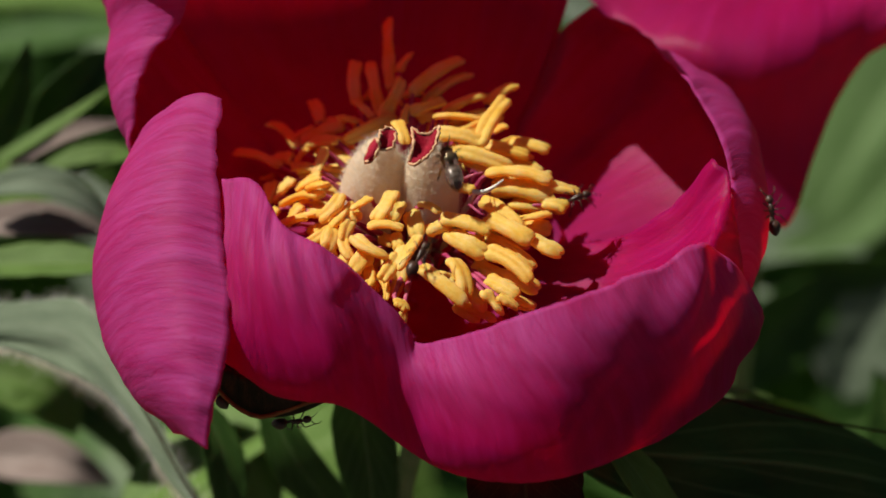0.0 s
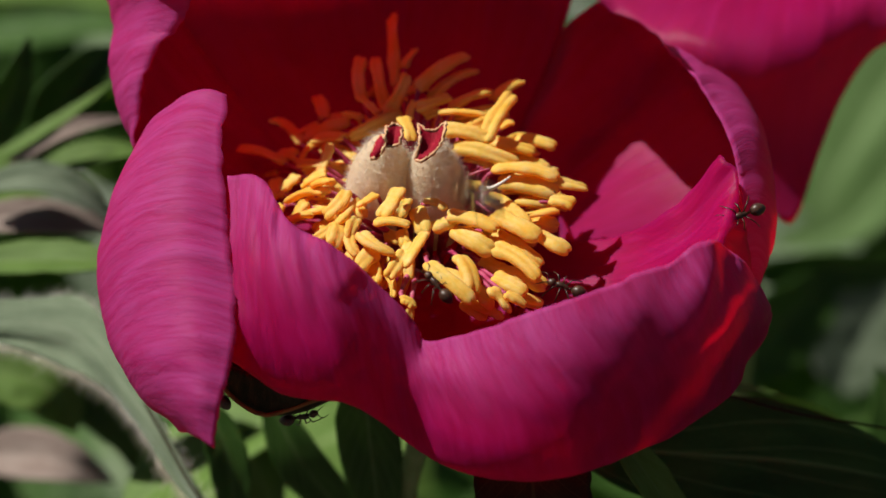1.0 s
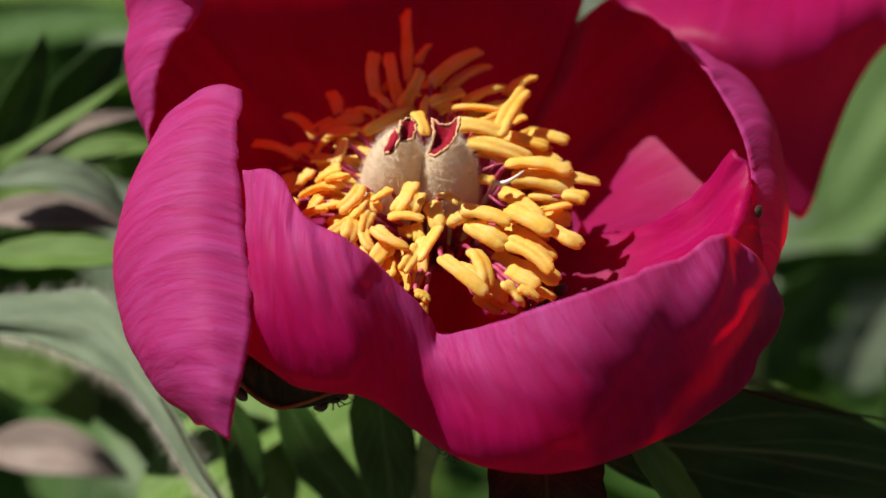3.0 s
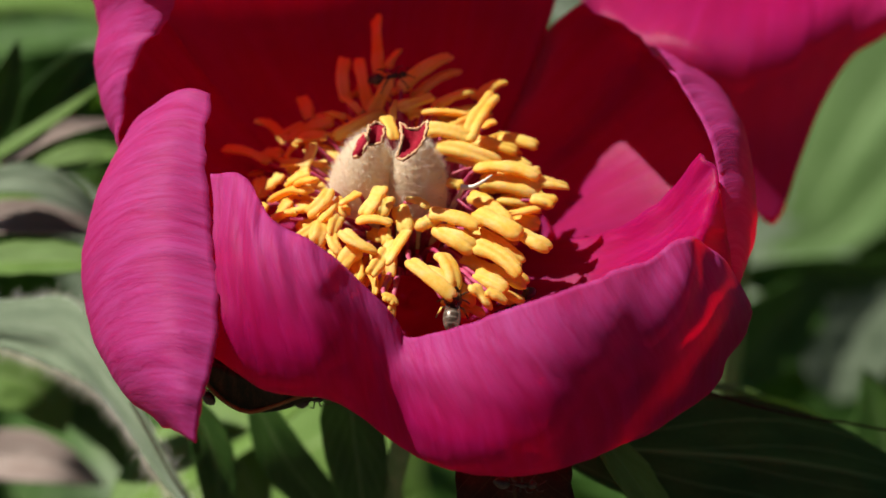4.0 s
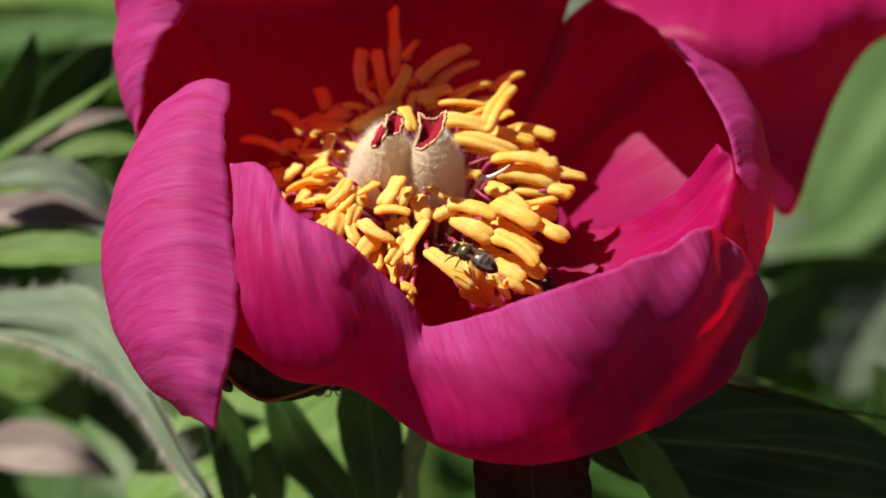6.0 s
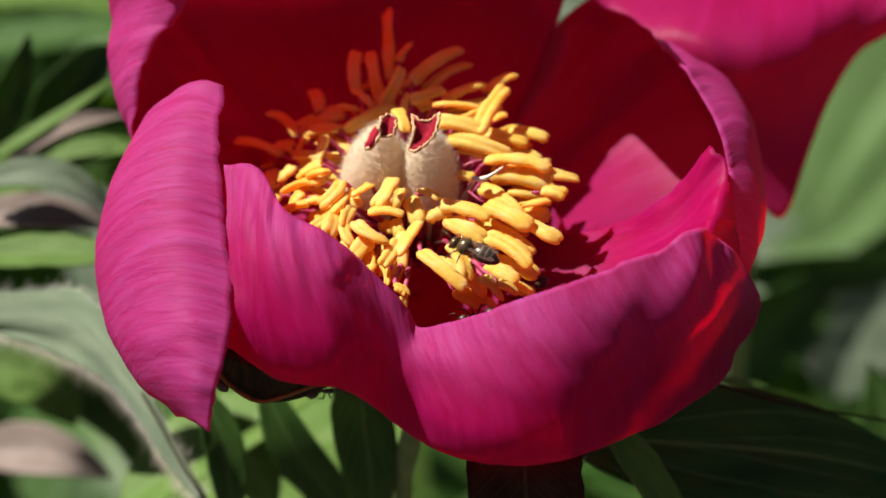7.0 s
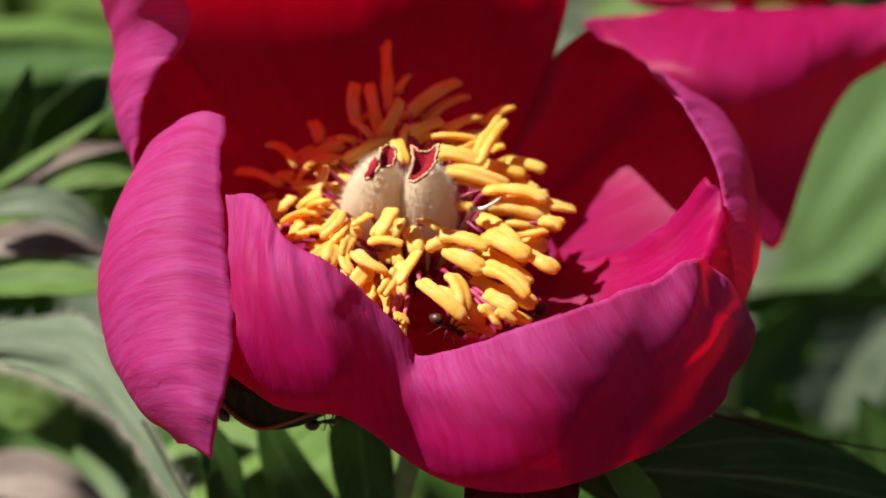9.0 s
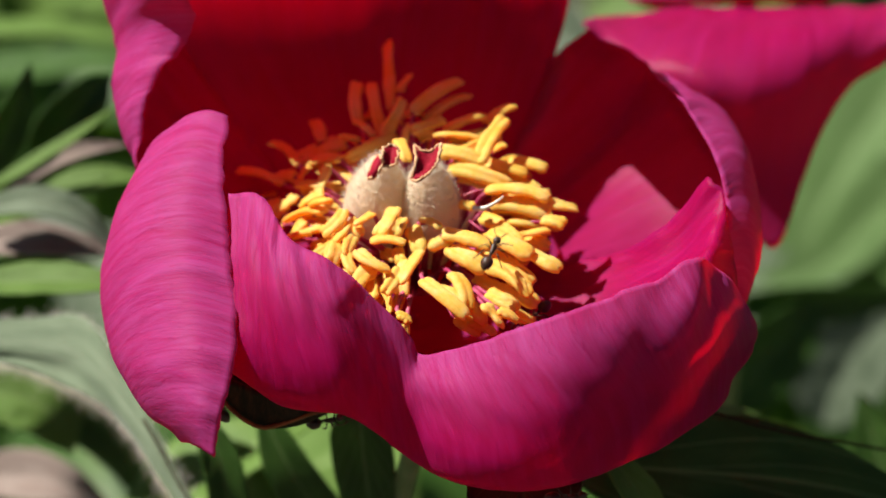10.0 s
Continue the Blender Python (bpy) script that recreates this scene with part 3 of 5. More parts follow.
for spot in ((-0.58, 1.85, -0.51, 2.08, 15, 0), (-0.48, 2.01, -0.03, 2.14, 22, 0), (-0.67, 1.85, -0.55, 1.55, 22, -1), (-0.37, 1.90, -0.17, 1.96, 22, 1),
             (-0.15, 1.94, 0.47, 1.89, 22, 0), (0.12, 1.64, 0.51, 1.81, 22, 0), (-0.11, 1.67, 0.49, 1.56, 26, -1), (0.45, 1.53, 0.84, 2.13, 30, -1),
             (0.65, 1.73, 0.84, 1.82, 16, 1), (0.39, 1.52, 1.10, 1.40, 25, 1), (0.88, 1.56, 1.39, 1.49, 30, 2), (0.05, 1.44, 0.85, 1.21, 28, 0),
             (0.17, 1.29, 0.52, 1.18, 18, 1), (0.56, 1.14, 1.37, 1.03, 34, 0)):
    stamen_at(*spot, curl=0.4)
for spot in ((1.07, 1.01, 1.77, 0.93, 26, 1), (0.64, 0.96, 1.37, 0.82, 34, 1), (0.88, 1.30, 1.29, 1.16, 24, 2), (0.48, 0.76, 0.95, 0.38, 28, 0),
             (0.55, 0.52, 1.10, 0.23, 36, -1), (0.88, 0.73, 1.35, 0.69, 30, 2), (1.29, 0.73, 1.59, 0.67, 26, 1), (0.89, 0.51, 1.38, 0.60, 22, 1),
             (1.08, 0.47, 1.39, 0.38, 26, 2), (1.02, 0.32, 1.47, 0.05, 34, 0), (-0.04, 0.52, 0.57, 0.35, 28, -1), (0.03, 0.32, 0.50, 0.07, 36, 0),
             (0.45, 0.32, 1.15, -0.11, 28, 1), (0.54, 0.10, 1.08, -0.26, 27, 0)):
    stamen_at(*spot, curl=0.4)
for spot in ((0.57, -0.20, 1.19, -0.36, 30, 2), (-0.30, -0.10, 0.20, -0.56, 30, -1), (-0.12, -0.20, 0.16, -0.45, 25, 0), (0.08, -0.02, 0.25, -0.43, 32, 0),
             (0.54, -0.27, 0.92, -0.47, 30, 1), (0.49, -0.41, 0.74, -0.69, 28, 0), (0.68, -0.48, 0.92, -0.61, 24, 0), (0.28, -0.65, 0.64, -0.79, 27, 2),
             (0.70, -0.43, 1.13, -0.59, 28, 2), (0.12, -0.59, 0.45, -0.76, 28, 2), (0.89, -0.57, 1.15, -0.64, 24, 3), (0.38, -0.07, 0.71, -0.27, 30, 2),
             (0.31, -0.39, 0.49, -0.65, 30, 1), (1.19, 0.93, 1.45, 0.73, 26, 3)):
    stamen_at(*spot, curl=0.6)
for spot in ((-1.39, 0.84, -1.68, 0.53, 26, -1), (-1.33, 0.68, -1.46, 0.41, 28, 0), (-1.00, 0.80, -1.25, 0.66, 20, -1), (-1.20, 0.72, -1.14, 0.51, 22, 0),
             (-0.70, 0.87, -0.92, 0.51, 27, -1), (-0.58, 0.73, -0.69, 0.52, 28, -1), (-0.36, 0.71, -0.11, 0.59, 18, -1), (-0.46, 0.60, -0.35, 0.29, 31, 0),
             (-1.00, 0.42, -0.57, 0.37, 22, -1), (-1.17, 0.29, -0.74, 0.08, 30, -1), (-1.24, 0.48, -1.33, 0.21, 24, 0), (-1.31, 0.27, -1.19, 0.01, 22, 0),
             (-1.50, 0.42, -1.59, 0.08, 27, 0), (-1.45, 0.40, -1.46, 0.01, 22, 1)):
    stamen_at(*spot, curl=1.1)
for spot in ((-1.87, 0.67, -1.53, 0.29, 18, 1), (-0.98, 0.08, -1.19, -0.18, 28, 0), (-1.06, -0.10, -0.96, -0.36, 24, 1), (-0.62, 0.05, -0.83, -0.26, 27, 0),
             (-0.35, 0.29, -0.58, -0.15, 24, 0), (-0.64, 0.33, -0.56, 0.15, 22, 0), (-0.57, 0.17, -0.60, 0.01, 18, 0), (-0.24, 0.35, 0.06, 0.45, 30, 0),
             (-1.39, 0.01, -1.25, -0.08, 22, 1), (-0.88, -0.20, -0.78, -0.52, 14, 1), (-0.65, -0.55, -0.49, -0.64, 20, 0), (-0.52, -0.63, -0.51, -0.83, 14, 0),
             (-1.67, 0.36, -1.77, 0.27, 20, 1), (-0.84, 0.31, -0.70, 0.19, 24, 2)):
    stamen_at(*spot, curl=1.0)
for spot in ((-0.78, 2.39, -0.80, 3.37, 24, 1), (-1.24, 2.15, -1.29, 2.75, 25, 1), (-0.91, 2.02, -1.07, 2.75, 22, 1), (-0.87, 1.94, -0.60, 2.46, 24, 0),
             (-0.67, 2.63, -0.50, 2.89, 18, 2), (-1.01, 1.94, -1.26, 2.17, 18, 0), (-1.78, 1.91, -1.90, 2.23, 24, 2), (-2.10, 1.56, -2.58, 1.92, 20, 1),
             (-1.86, 1.82, -2.21, 1.66, 20, 1), (-1.41, 1.84, -2.02, 1.63, 26, 1), (-1.47, 1.59, -1.90, 1.58, 29, 0), (-0.71, 1.91, -1.37, 1.60, 27, 0),
             (-1.22, 1.87, -1.50, 1.94, 20, 0), (-2.31, 1.26, -2.94, 1.47, 25, 1)):
    stamen_at(*spot, curl=0.35)
for spot in ((-2.14, 1.38, -2.38, 1.43, 25, 2), (-1.83, 1.55, -2.03, 1.34, 20, 1), (-1.67, 1.49, -1.76, 1.13, 20, 0), (-1.73, 1.21, -2.09, 1.22, 20, 0),
             (-2.10, 1.08, -2.27, 0.91, 26, 0), (-1.69, 1.10, -1.99, 0.97, 24, 0), (-2.41, 1.04, -2.53, 0.73, 29, 1), (-1.83, 0.94, -1.59, 0.97, 24, -1),
             (-1.68, 0.82, -2.21, 0.71, 30, 0), (-1.94, 0.71, -2.11, 0.47, 26, 0), (-2.29, 0.83, -2.53, 0.78, 30, 2), (-2.30, 0.68, -2.41, 0.55, 26, 1),
             (-2.11, 0.46, -1.86, 0.51, 24, -1), (-2.42, 1.16, -2.65, 1.07, 26, 3)):
    stamen_at(*spot, curl=0.7)
for spot in ((-0.46, 2.31, 0.22, 2.78, 26, 1), (-0.27, 2.17, 0.32, 2.57, 26, 2), (-0.01, 2.02, 0.53, 2.27, 27, 1), (0.58, 2.15, 0.98, 2.40, 25, 2),
             (0.05, 1.90, 0.64, 2.02, 24, 2), (-0.33, 2.32, -0.67, 2.23, 24, 3), (-1.14, 2.23, -1.03, 2.40, 22, 3), (-1.52, 1.77, -1.68, 1.90, 24, 3),
             (-1.96, 1.20, -2.24, 1.39, 24, 3), (-1.74, 1.39, -1.59, 1.57, 22, 3), (-0.66, 2.13, -0.74, 2.30, 22, 2), (0.28, 1.81, 0.76, 1.98, 22, 3)):
    stamen_at(*spot, curl=0.35)
stamen((0.38, 0.91, 0.64), (0.17, 0.94, 0.61), 24, 0.0, True)


def lower_stamens():
    """The deeper rows of stamens that fill the ring between the outer ones."""
    r = random.Random(5)
    mid, across, back = Vector((-0.33, 0.84, 0.2)), Vector((1, 0, 0)), Vector((0, 0.714, -0.70))
    for lo, hi, count in ((-42, 42, 26), (42, 135, 12), (140, 215, 12), (235, 262, 8)):
        for q in range(count):
            g = radians(lo + (hi - lo) * (q + r.random()) / count)
            out = across * math.cos(g) + back * math.sin(g)
            r0 = r.uniform(0.95, 1.35)
            r1 = r0 + r.uniform(0.45, 0.62)
            sw = out.cross(AXIS) * r.uniform(-0.15, 0.15)
            h = r.uniform(-0.42, -0.05)
            stamen(mid + out * r0 + AXIS * (h + 0.1), mid + out * r1 + sw + AXIS * h, 23)


lower_stamens()


def carpel(base, top, width, seed):
    """A furry flask-shaped carpel with its hairs."""
    a, b = Vector(base) * CM, Vector(top) * CM
    n, prof = 16, []
    for i in range(n + 1):
        u = i / n
        prof.append(width * CM / 2 * max(0.05, (0.72 + 0.28 * math.sin(math.pi * min(1, u / 0.9))) * (1 - max(0, (u - 0.45) / 0.55) ** 2.6) ** 0.5))
    pts = [a + (b - a) * (i / n) for i in range(n + 1)]
    bm = bmesh.new()
    rings = tube(bm, pts, prof, 24, lambda q: 1 - 0.05 * max(0, math.cos(q)) ** 8)
    spots = [v.co.copy() for ring in rings[3:] for v in ring]
    body = part("carpel", finish(bm, CARPEL), peony, "pale cream furry carpel")
    r = random.Random(seed)
    hb = bmesh.new()
    ax = (b - a).normalized()
    for s in spots * 17:
        p = s + Vector((r.gauss(0, 1), r.gauss(0, 1), r.gauss(0, 1))) * 0.0003
        c = a + ax * (p - a).dot(ax)
        out = (p - c).normalized()
        p = c + out * (s - (a + ax * (s - a).dot(ax))).length * 0.98
        q = p + (out + ax * r.uniform(0, 0.9) + Vector((r.gauss(0, 1), r.gauss(0, 1), r.gauss(0, 1))) * 0.35).normalized() * r.uniform(0.0003, 0.0012)
        t = out.orthogonal().normalized() * 0.00002
        t2 = out.cross(t).normalized() * 0.00002
        vs = [hb.verts.new(v) for v in (p + t, p - t + t2, p - t2, q)]
        for tri in ((0, 1, 3), (1, 2, 3), (2, 0, 3)):
            hb.faces.new([vs[k] for k in tri])
    part("down", finish(hb, HAIR, False), body, "short white down", "stuff")
    return body


left_carpel = carpel((-1.01, 0.31, -0.10), (-0.87, 1.59, 0.75), .92, 1)
right_carpel = carpel((-0.26, 0.24, -0.10), (-0.24, 1.53, 0.82), .86, 2)


def stigma(parent, ribs, seed):
    ob = thicken(part("stigma", grid_mesh(sheet(ribs, 14, 14), [STIGMA, STIGMA]), parent, "crimson folded stigma"), 0.0006)
    bm = bmesh.new()
    g = sheet(ribs, 14, 14)
    loop = [g[0, j] for j in range(15)] + [g[i, 14] for i in range(1, 15)] + [g[14, j] for j in range(13, -1, -1)] + [g[i, 0] for i in range(13, 0, -1)]
    r = random.Random(seed)
    tube(bm, [Vector(p) + Vector((r.gauss(0, 1), r.gauss(0, 1), 4)) * 0.00008 for p in loop + loop[:1]], [0.00019 * r.uniform(0.6, 1.5) for _ in range(len(loop) + 1)], 6)
    part("rim", finish(bm, STIGMA_RIM), parent, "tan frilled rim of the stigma")


stigma(left_carpel, [rib((-0.87, 1.41, 1.30), (-0.86, 1.54, 1.32), (-0.85, 1.67, 1.20)), rib((-0.77, 1.42, 1.28), (-0.75, 1.56, 1.22), (-0.74, 1.71, 1.15)), rib((-0.67, 1.46, 1.28), (-0.65, 1.57, 1.28), (-0.66, 1.67, 1.15))], 3)
stigma(left_carpel, [rib((-1.04, 1.27, 1.28), (-1.01, 1.39, 1.28), (-0.91, 1.57, 1.20)), rib((-1.01, 1.26, 1.36), (-0.96, 1.34, 1.38), (-0.88, 1.52, 1.33)), rib((-0.99, 1.26, 1.32), (-0.91, 1.34, 1.36), (-0.85, 1.48, 1.32))], 5)
stigma(right_carpel, [rib((-0.48, 1.24, 1.36), (-0.42, 1.48, 1.35), (-0.43, 1.70, 1.15)), rib((-0.41, 1.22, 1.42), (-0.34, 1.43, 1.30), (-0.35, 1.65, 1.18)), rib((-0.32, 1.27, 1.42), (-0.25, 1.43, 1.28), (-0.26, 1.62, 1.18)), rib((-0.20, 1.37, 1.36), (-0.13, 1.51, 1.33), (-0.08, 1.73, 1.15))], 4)


# ---- leaves ----
def leaf_material(name, dark, mid, light, vein, rough, thin, thin_color, sheen=0.0, veins=9.0, lean=5.0, spec=0.4):
    """A leaf blade with a midrib and curved side veins, drawn along its length."""
    m = material(name, [dark, mid, light], True, (1, 1, 1), 5, 60, rough, 0.3, 0.0004, thin, thin_color, sheen, (1, 1, 1), vary=0.15, specular=spec)
    t = m.node_tree
    b = t.nodes["Principled BSDF"]
    uvn = t.nodes.new("ShaderNodeUVMap")
    sep = t.nodes.new("ShaderNodeSeparateXYZ")
    t.links.new(uvn.outputs[0], sep.inputs[0])

    def calc(op, a, c=0.0):
        n = t.nodes.new("ShaderNodeMath")
        n.operation = op
        for sock, v in zip(n.inputs, (a, c)):
            if isinstance(v, bpy.types.NodeSocket):
                t.links.new(v, sock)
            else:
                sock.default_value = v
        return n.outputs[0]

    off = calc("ABSOLUTE", calc("SUBTRACT", sep.outputs[1], 0.5))
    wob = calc("MULTIPLY", noise_of(t, uvn.outputs[0], 6.0), 0.14)
    run = calc("ADD", calc("SUBTRACT", calc("MULTIPLY", sep.outputs[0], veins), calc("MULTIPLY", calc("POWER", off, 0.8), lean)), wob)
    wave = calc("ABSOLUTE", calc("SUBTRACT", calc("FRACT", run), 0.5))
    side = calc("MULTIPLY", calc("SUBTRACT", 0.05, wave), 18.0)
    rib_ = calc("MULTIPLY", calc("SUBTRACT", 0.025, off), 60.0)
    line = calc("MINIMUM", calc("MAXIMUM", calc("MAXIMUM", side, rib_), 0.0), 1.0)
    old = b.inputs["Base Color"].links[0].from_socket
    t.links.new(mixed(t, calc("MULTIPLY", line, 0.8), old, vein), b.inputs["Base Color"])
    bump = b.inputs["Normal"].links[0].from_node
    h = bump.inputs["Height"].links[0].from_socket
    t.links.new(calc("ADD", h, calc("MULTIPLY", line, -0.8)), bump.inputs["Height"])
    return m


BLADE = leaf_material("leaf_upper", (0.018, 0.052, 0.007), (0.034, 0.086, 0.012), (0.062, 0.135, 0.023), (0.17, 0.25, 0.09), 0.5, 0.25, (0.12, 0.24, 0.016), spec=0.25)
BLADE_LONG = leaf_material("leaf_long_veined", (0.020, 0.055, 0.008), (0.036, 0.088, 0.014), (0.064, 0.13, 0.026), (0.16, 0.26, 0.08), 0.5, 0.2, (0.10, 0.22, 0.014), veins=2.2, lean=4.0, spec=0.2)
BLADE_PALE = leaf_material("leaf_underside", (0.065, 0.100, 0.052), (0.125, 0.17, 0.10), (0.19, 0.24, 0.155), (0.22, 0.27, 0.18), 0.75, 0.2, (0.2, 0.3, 0.06), 0.5)
# lighter copy of the blade green, with sunlight put into the colour
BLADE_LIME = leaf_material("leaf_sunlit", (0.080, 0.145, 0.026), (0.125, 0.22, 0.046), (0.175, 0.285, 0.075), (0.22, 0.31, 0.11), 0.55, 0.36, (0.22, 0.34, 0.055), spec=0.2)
BLADE_SOFT = leaf_material("leaf_soft_green", (0.055, 0.105, 0.026), (0.088, 0.160, 0.046), (0.14, 0.225, 0.078), (0.18, 0.26, 0.11), 0.65, 0.28, (0.2, 0.32, 0.055), spec=0.2)
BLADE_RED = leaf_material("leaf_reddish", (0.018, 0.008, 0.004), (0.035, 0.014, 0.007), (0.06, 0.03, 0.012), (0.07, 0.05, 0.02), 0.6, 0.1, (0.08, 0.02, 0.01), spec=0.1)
BLADE_DRY = leaf_material("leaf_withered", (0.22, 0.155, 0.13), (0.30, 0.23, 0.20), (0.37, 0.30, 0.265), (0.4, 0.33, 0.29), 0.8, 0.2, (0.4, 0.25, 0.2))


def leaf_grid(spine, half, facing, fold=0.25, droop=0.0, n=22, k=10, seed=0, taper=0.9, blunt=0.0):
    """A pointed blade along a spine; half: half its width; facing: the side it shows; fold: how far it folds up along its midrib."""
    c = spline(spine, n)
    tan = np.gradient(c, axis=0)
    face = np.array(tuple(facing), float)
    grid = np.zeros((n + 1, 2 * k + 1, 3))
    for i in range(n + 1):
        u = i / n
        t = tan[i] / np.linalg.norm(tan[i])
        s = np.cross(t, face)
        s /= np.linalg.norm(s)
        f = np.cross(s, t)
        w = half * max(0.015, math.sin(math.pi * min(1, u ** 0.75)) ** taper) if not blunt else half * max(0.05, min(1, (1 - u) * blunt, u * 6 + 0.2) ** 0.6)
        for j in range(-k, k + 1):
            v = j / k
            wob = 0.06 * w * noise.noise((u * 9, v * 2, seed * 7.3)) * abs(v) * 2
            grid[i, j + k] = c[i] + s * v * w * (1 + 0.05 * noise.noise((u * 12, v, seed * 3.3))) + f * (fold * w * abs(v) - droop * w * v * v + wob)
    return grid


def leaf(parent, spine, half, facing=(0, 0.2, 1), top=None, under=None, name="leaf", label="", **shape):
    me = grid_mesh(leaf_grid(spine, half * CM, facing, **shape), [under or BLADE_PALE, top or BLADE])
    return thicken(part(name, me, parent, label), 0.0003)


def stalk(parent, points, r0, r1, name="stem", mat=None, label=""):
    bm = bmesh.new()
    p = spline(points, 16)
    tube(bm, p, [(r0 + (r1 - r0) * i / 16) * CM for i in range(17)], 10)
    return part(name, finish(bm, mat or STEM), parent, label)


FOOT = BLOOM.inverted() @ Vector((0.0, 0.05, -0.01))
stalk(peony, [Vector((-0.19, -1.56, -0.80)) * CM, Vector((-0.60, -2.90, -3.00)) * CM, Vector((-0.62, -4.41, -4.50)) * CM, FOOT], .16, .3)

stalk(peony, rib((0.36, 0.88, 0.95), (0.49, 0.88, 1.00), (0.62, 0.94, 1.00), (0.76, 1.04, 0.95)), .04, .012, "filament", FILAMENT_PALE, "white curved filament")
stalk(peony, rib((0.23, 1.06, 0.50), (0.35, 1.11, 0.60), (0.50, 1.15, 0.60)), .022, .012, "filament", FILAMENT)
stalk(peony, rib((0.31, 0.72, 0.70), (0.46, 0.60, 0.80), (0.58, 0.52, 0.80)), .022, .015, "filament", FILAMENT)

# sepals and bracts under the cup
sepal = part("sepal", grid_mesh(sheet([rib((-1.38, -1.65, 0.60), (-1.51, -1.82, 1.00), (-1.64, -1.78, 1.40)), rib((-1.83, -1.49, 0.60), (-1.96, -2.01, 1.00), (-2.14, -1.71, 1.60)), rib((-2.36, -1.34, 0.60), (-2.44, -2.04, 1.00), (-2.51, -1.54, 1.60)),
             rib((-2.73, -1.19, 0.60), (-2.80, -1.84, 1.10), (-2.83, -1.42, 1.60)), rib((-3.03, -1.19, 0.70), (-3.03, -1.55, 1.10), (-2.97, -1.41, 1.50))], 20, 24, 0, 0.4, 3), [SEPAL_IN, SEPAL_IN]), peony, "hollow sepal with its shade painted in dark and a reddish edge")
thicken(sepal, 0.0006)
stalk(sepal, rib((-1.42, -1.82, 1.50), (-1.68, -1.83, 1.40), (-2.09, -1.98, 1.25), (-2.43, -2.06, 1.20), (-2.75, -1.89, 1.30), (-2.98, -1.62, 1.40), (-2.99, -1.42, 1.60)), .032, .028, "edge", SEPAL_EDGE, "reddish brown edge of the sepal")
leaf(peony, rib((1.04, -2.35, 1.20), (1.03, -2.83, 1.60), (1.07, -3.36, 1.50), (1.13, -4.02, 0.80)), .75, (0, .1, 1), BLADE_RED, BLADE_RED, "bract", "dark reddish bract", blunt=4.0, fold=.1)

# leaves close under the bloom
downy_leaf = thicken(part("leaf", grid_mesh(sheet([
    rib((-7.40, -0.76, -5.00), (-6.32, -0.69, -4.80), (-5.68, -0.66, -4.60), (-5.31, -0.90, -4.30), (-4.91, -1.48, -3.90), (-4.43, -2.14, -3.40), (-3.94, -2.99, -3.00), (-3.47, -3.70, -2.60)),
    rib((-7.37, -1.16, -4.80), (-6.36, -1.24, -4.55), (-5.64, -1.25, -4.32), (-5.29, -1.51, -4.00), (-4.90, -1.92, -3.65), (-4.48, -2.39, -3.27), (-3.99, -3.10, -2.90), (-3.51, -3.71, -2.60)),
    rib((-7.38, -1.27, -4.88), (-6.51, -1.35, -4.62), (-5.80, -1.53, -4.38), (-5.39, -1.75, -4.06), (-5.00, -2.04, -3.71), (-4.56, -2.53, -3.32), (-4.04, -3.16, -2.94), (-3.54, -3.74, -2.65)),
    rib((-7.37, -1.34, -4.82), (-6.58, -1.45, -4.55), (-5.89, -1.71, -4.29), (-5.29, -1.97, -3.97), (-4.82, -2.35, -3.63), (-4.48, -2.72, -3.27), (-4.08, -3.25, -2.91), (-3.58, -3.77, -2.65)),
], 60, 20, 0.0001, 0.5, 11), [BLADE_PALE, BLADE_PALE]), peony, "pale downy underside of a folded, curling leaf"), 0.0003)


def fringe(parent, me, count, seed):
    """Fine hairs that stand out from the margins of a leaf."""
    r = random.Random(seed)
    co = [v.co for v in me.vertices]
    rows = len(co) // 21
    hb = bmesh.new()
    for _ in range(count):
        i = r.randrange(3, rows - 1)
        j = r.choice((20, 20, 20, 19, 18, 0))
        p = co[i * 21 + j].lerp(co[(i + 1) * 21 + j], r.random()) if i + 1 < rows else co[i * 21 + j]
        out = (co[i * 21 + j] - co[i * 21 + 10]).normalized()
        q = p + (out + Vector((r.gauss(0, .5), r.gauss(0, .5), r.gauss(0, .5)))) * r.uniform(0.0005, 0.0019)
        t = out.orthogonal().normalized() * 0.00003
        t2 = out.cross(t).normalized() * 0.00003
        vs = [hb.verts.new(v) for v in (p + t, p - t + t2, p - t2, q)]
        for tri in ((0, 1, 3), (1, 2, 3), (2, 0, 3)):
            hb.faces.new([vs[k] for k in tri])
    part("down", finish(hb, HAIR, False), parent, "fine white hairs along the margin", "stuff")


fringe(downy_leaf, downy_leaf.data, 2200, 4)
stalk(peony, rib((-4.45, -2.17, -2.90), (-4.16, -2.63, -2.70), (-3.83, -3.18, -2.50), (-3.41, -3.79, -2.30)), .022, .014, "leaf_edge", BLADE_RED, "reddish brown leaf edge")
stalk(peony, rib((3.59, -1.88, -1.35), (4.03, -1.99, -1.45), (4.53, -2.14, -1.60), (5.22, -2.30, -1.90), (5.89, -2.41, -2.10), (7.05, -2.63, -2.60)), .02, .02, "leaf_edge", BLADE_RED, "reddish brown leaf edge")
leaf(peony, rib((-3.71, -2.13, -4.00), (-3.35, -2.98, -4.00), (-3.26, -3.77, -4.20), (-3.25, -4.51, -4.60)), .31, (.1, .2, 1), BLADE, BLADE, seed=2)
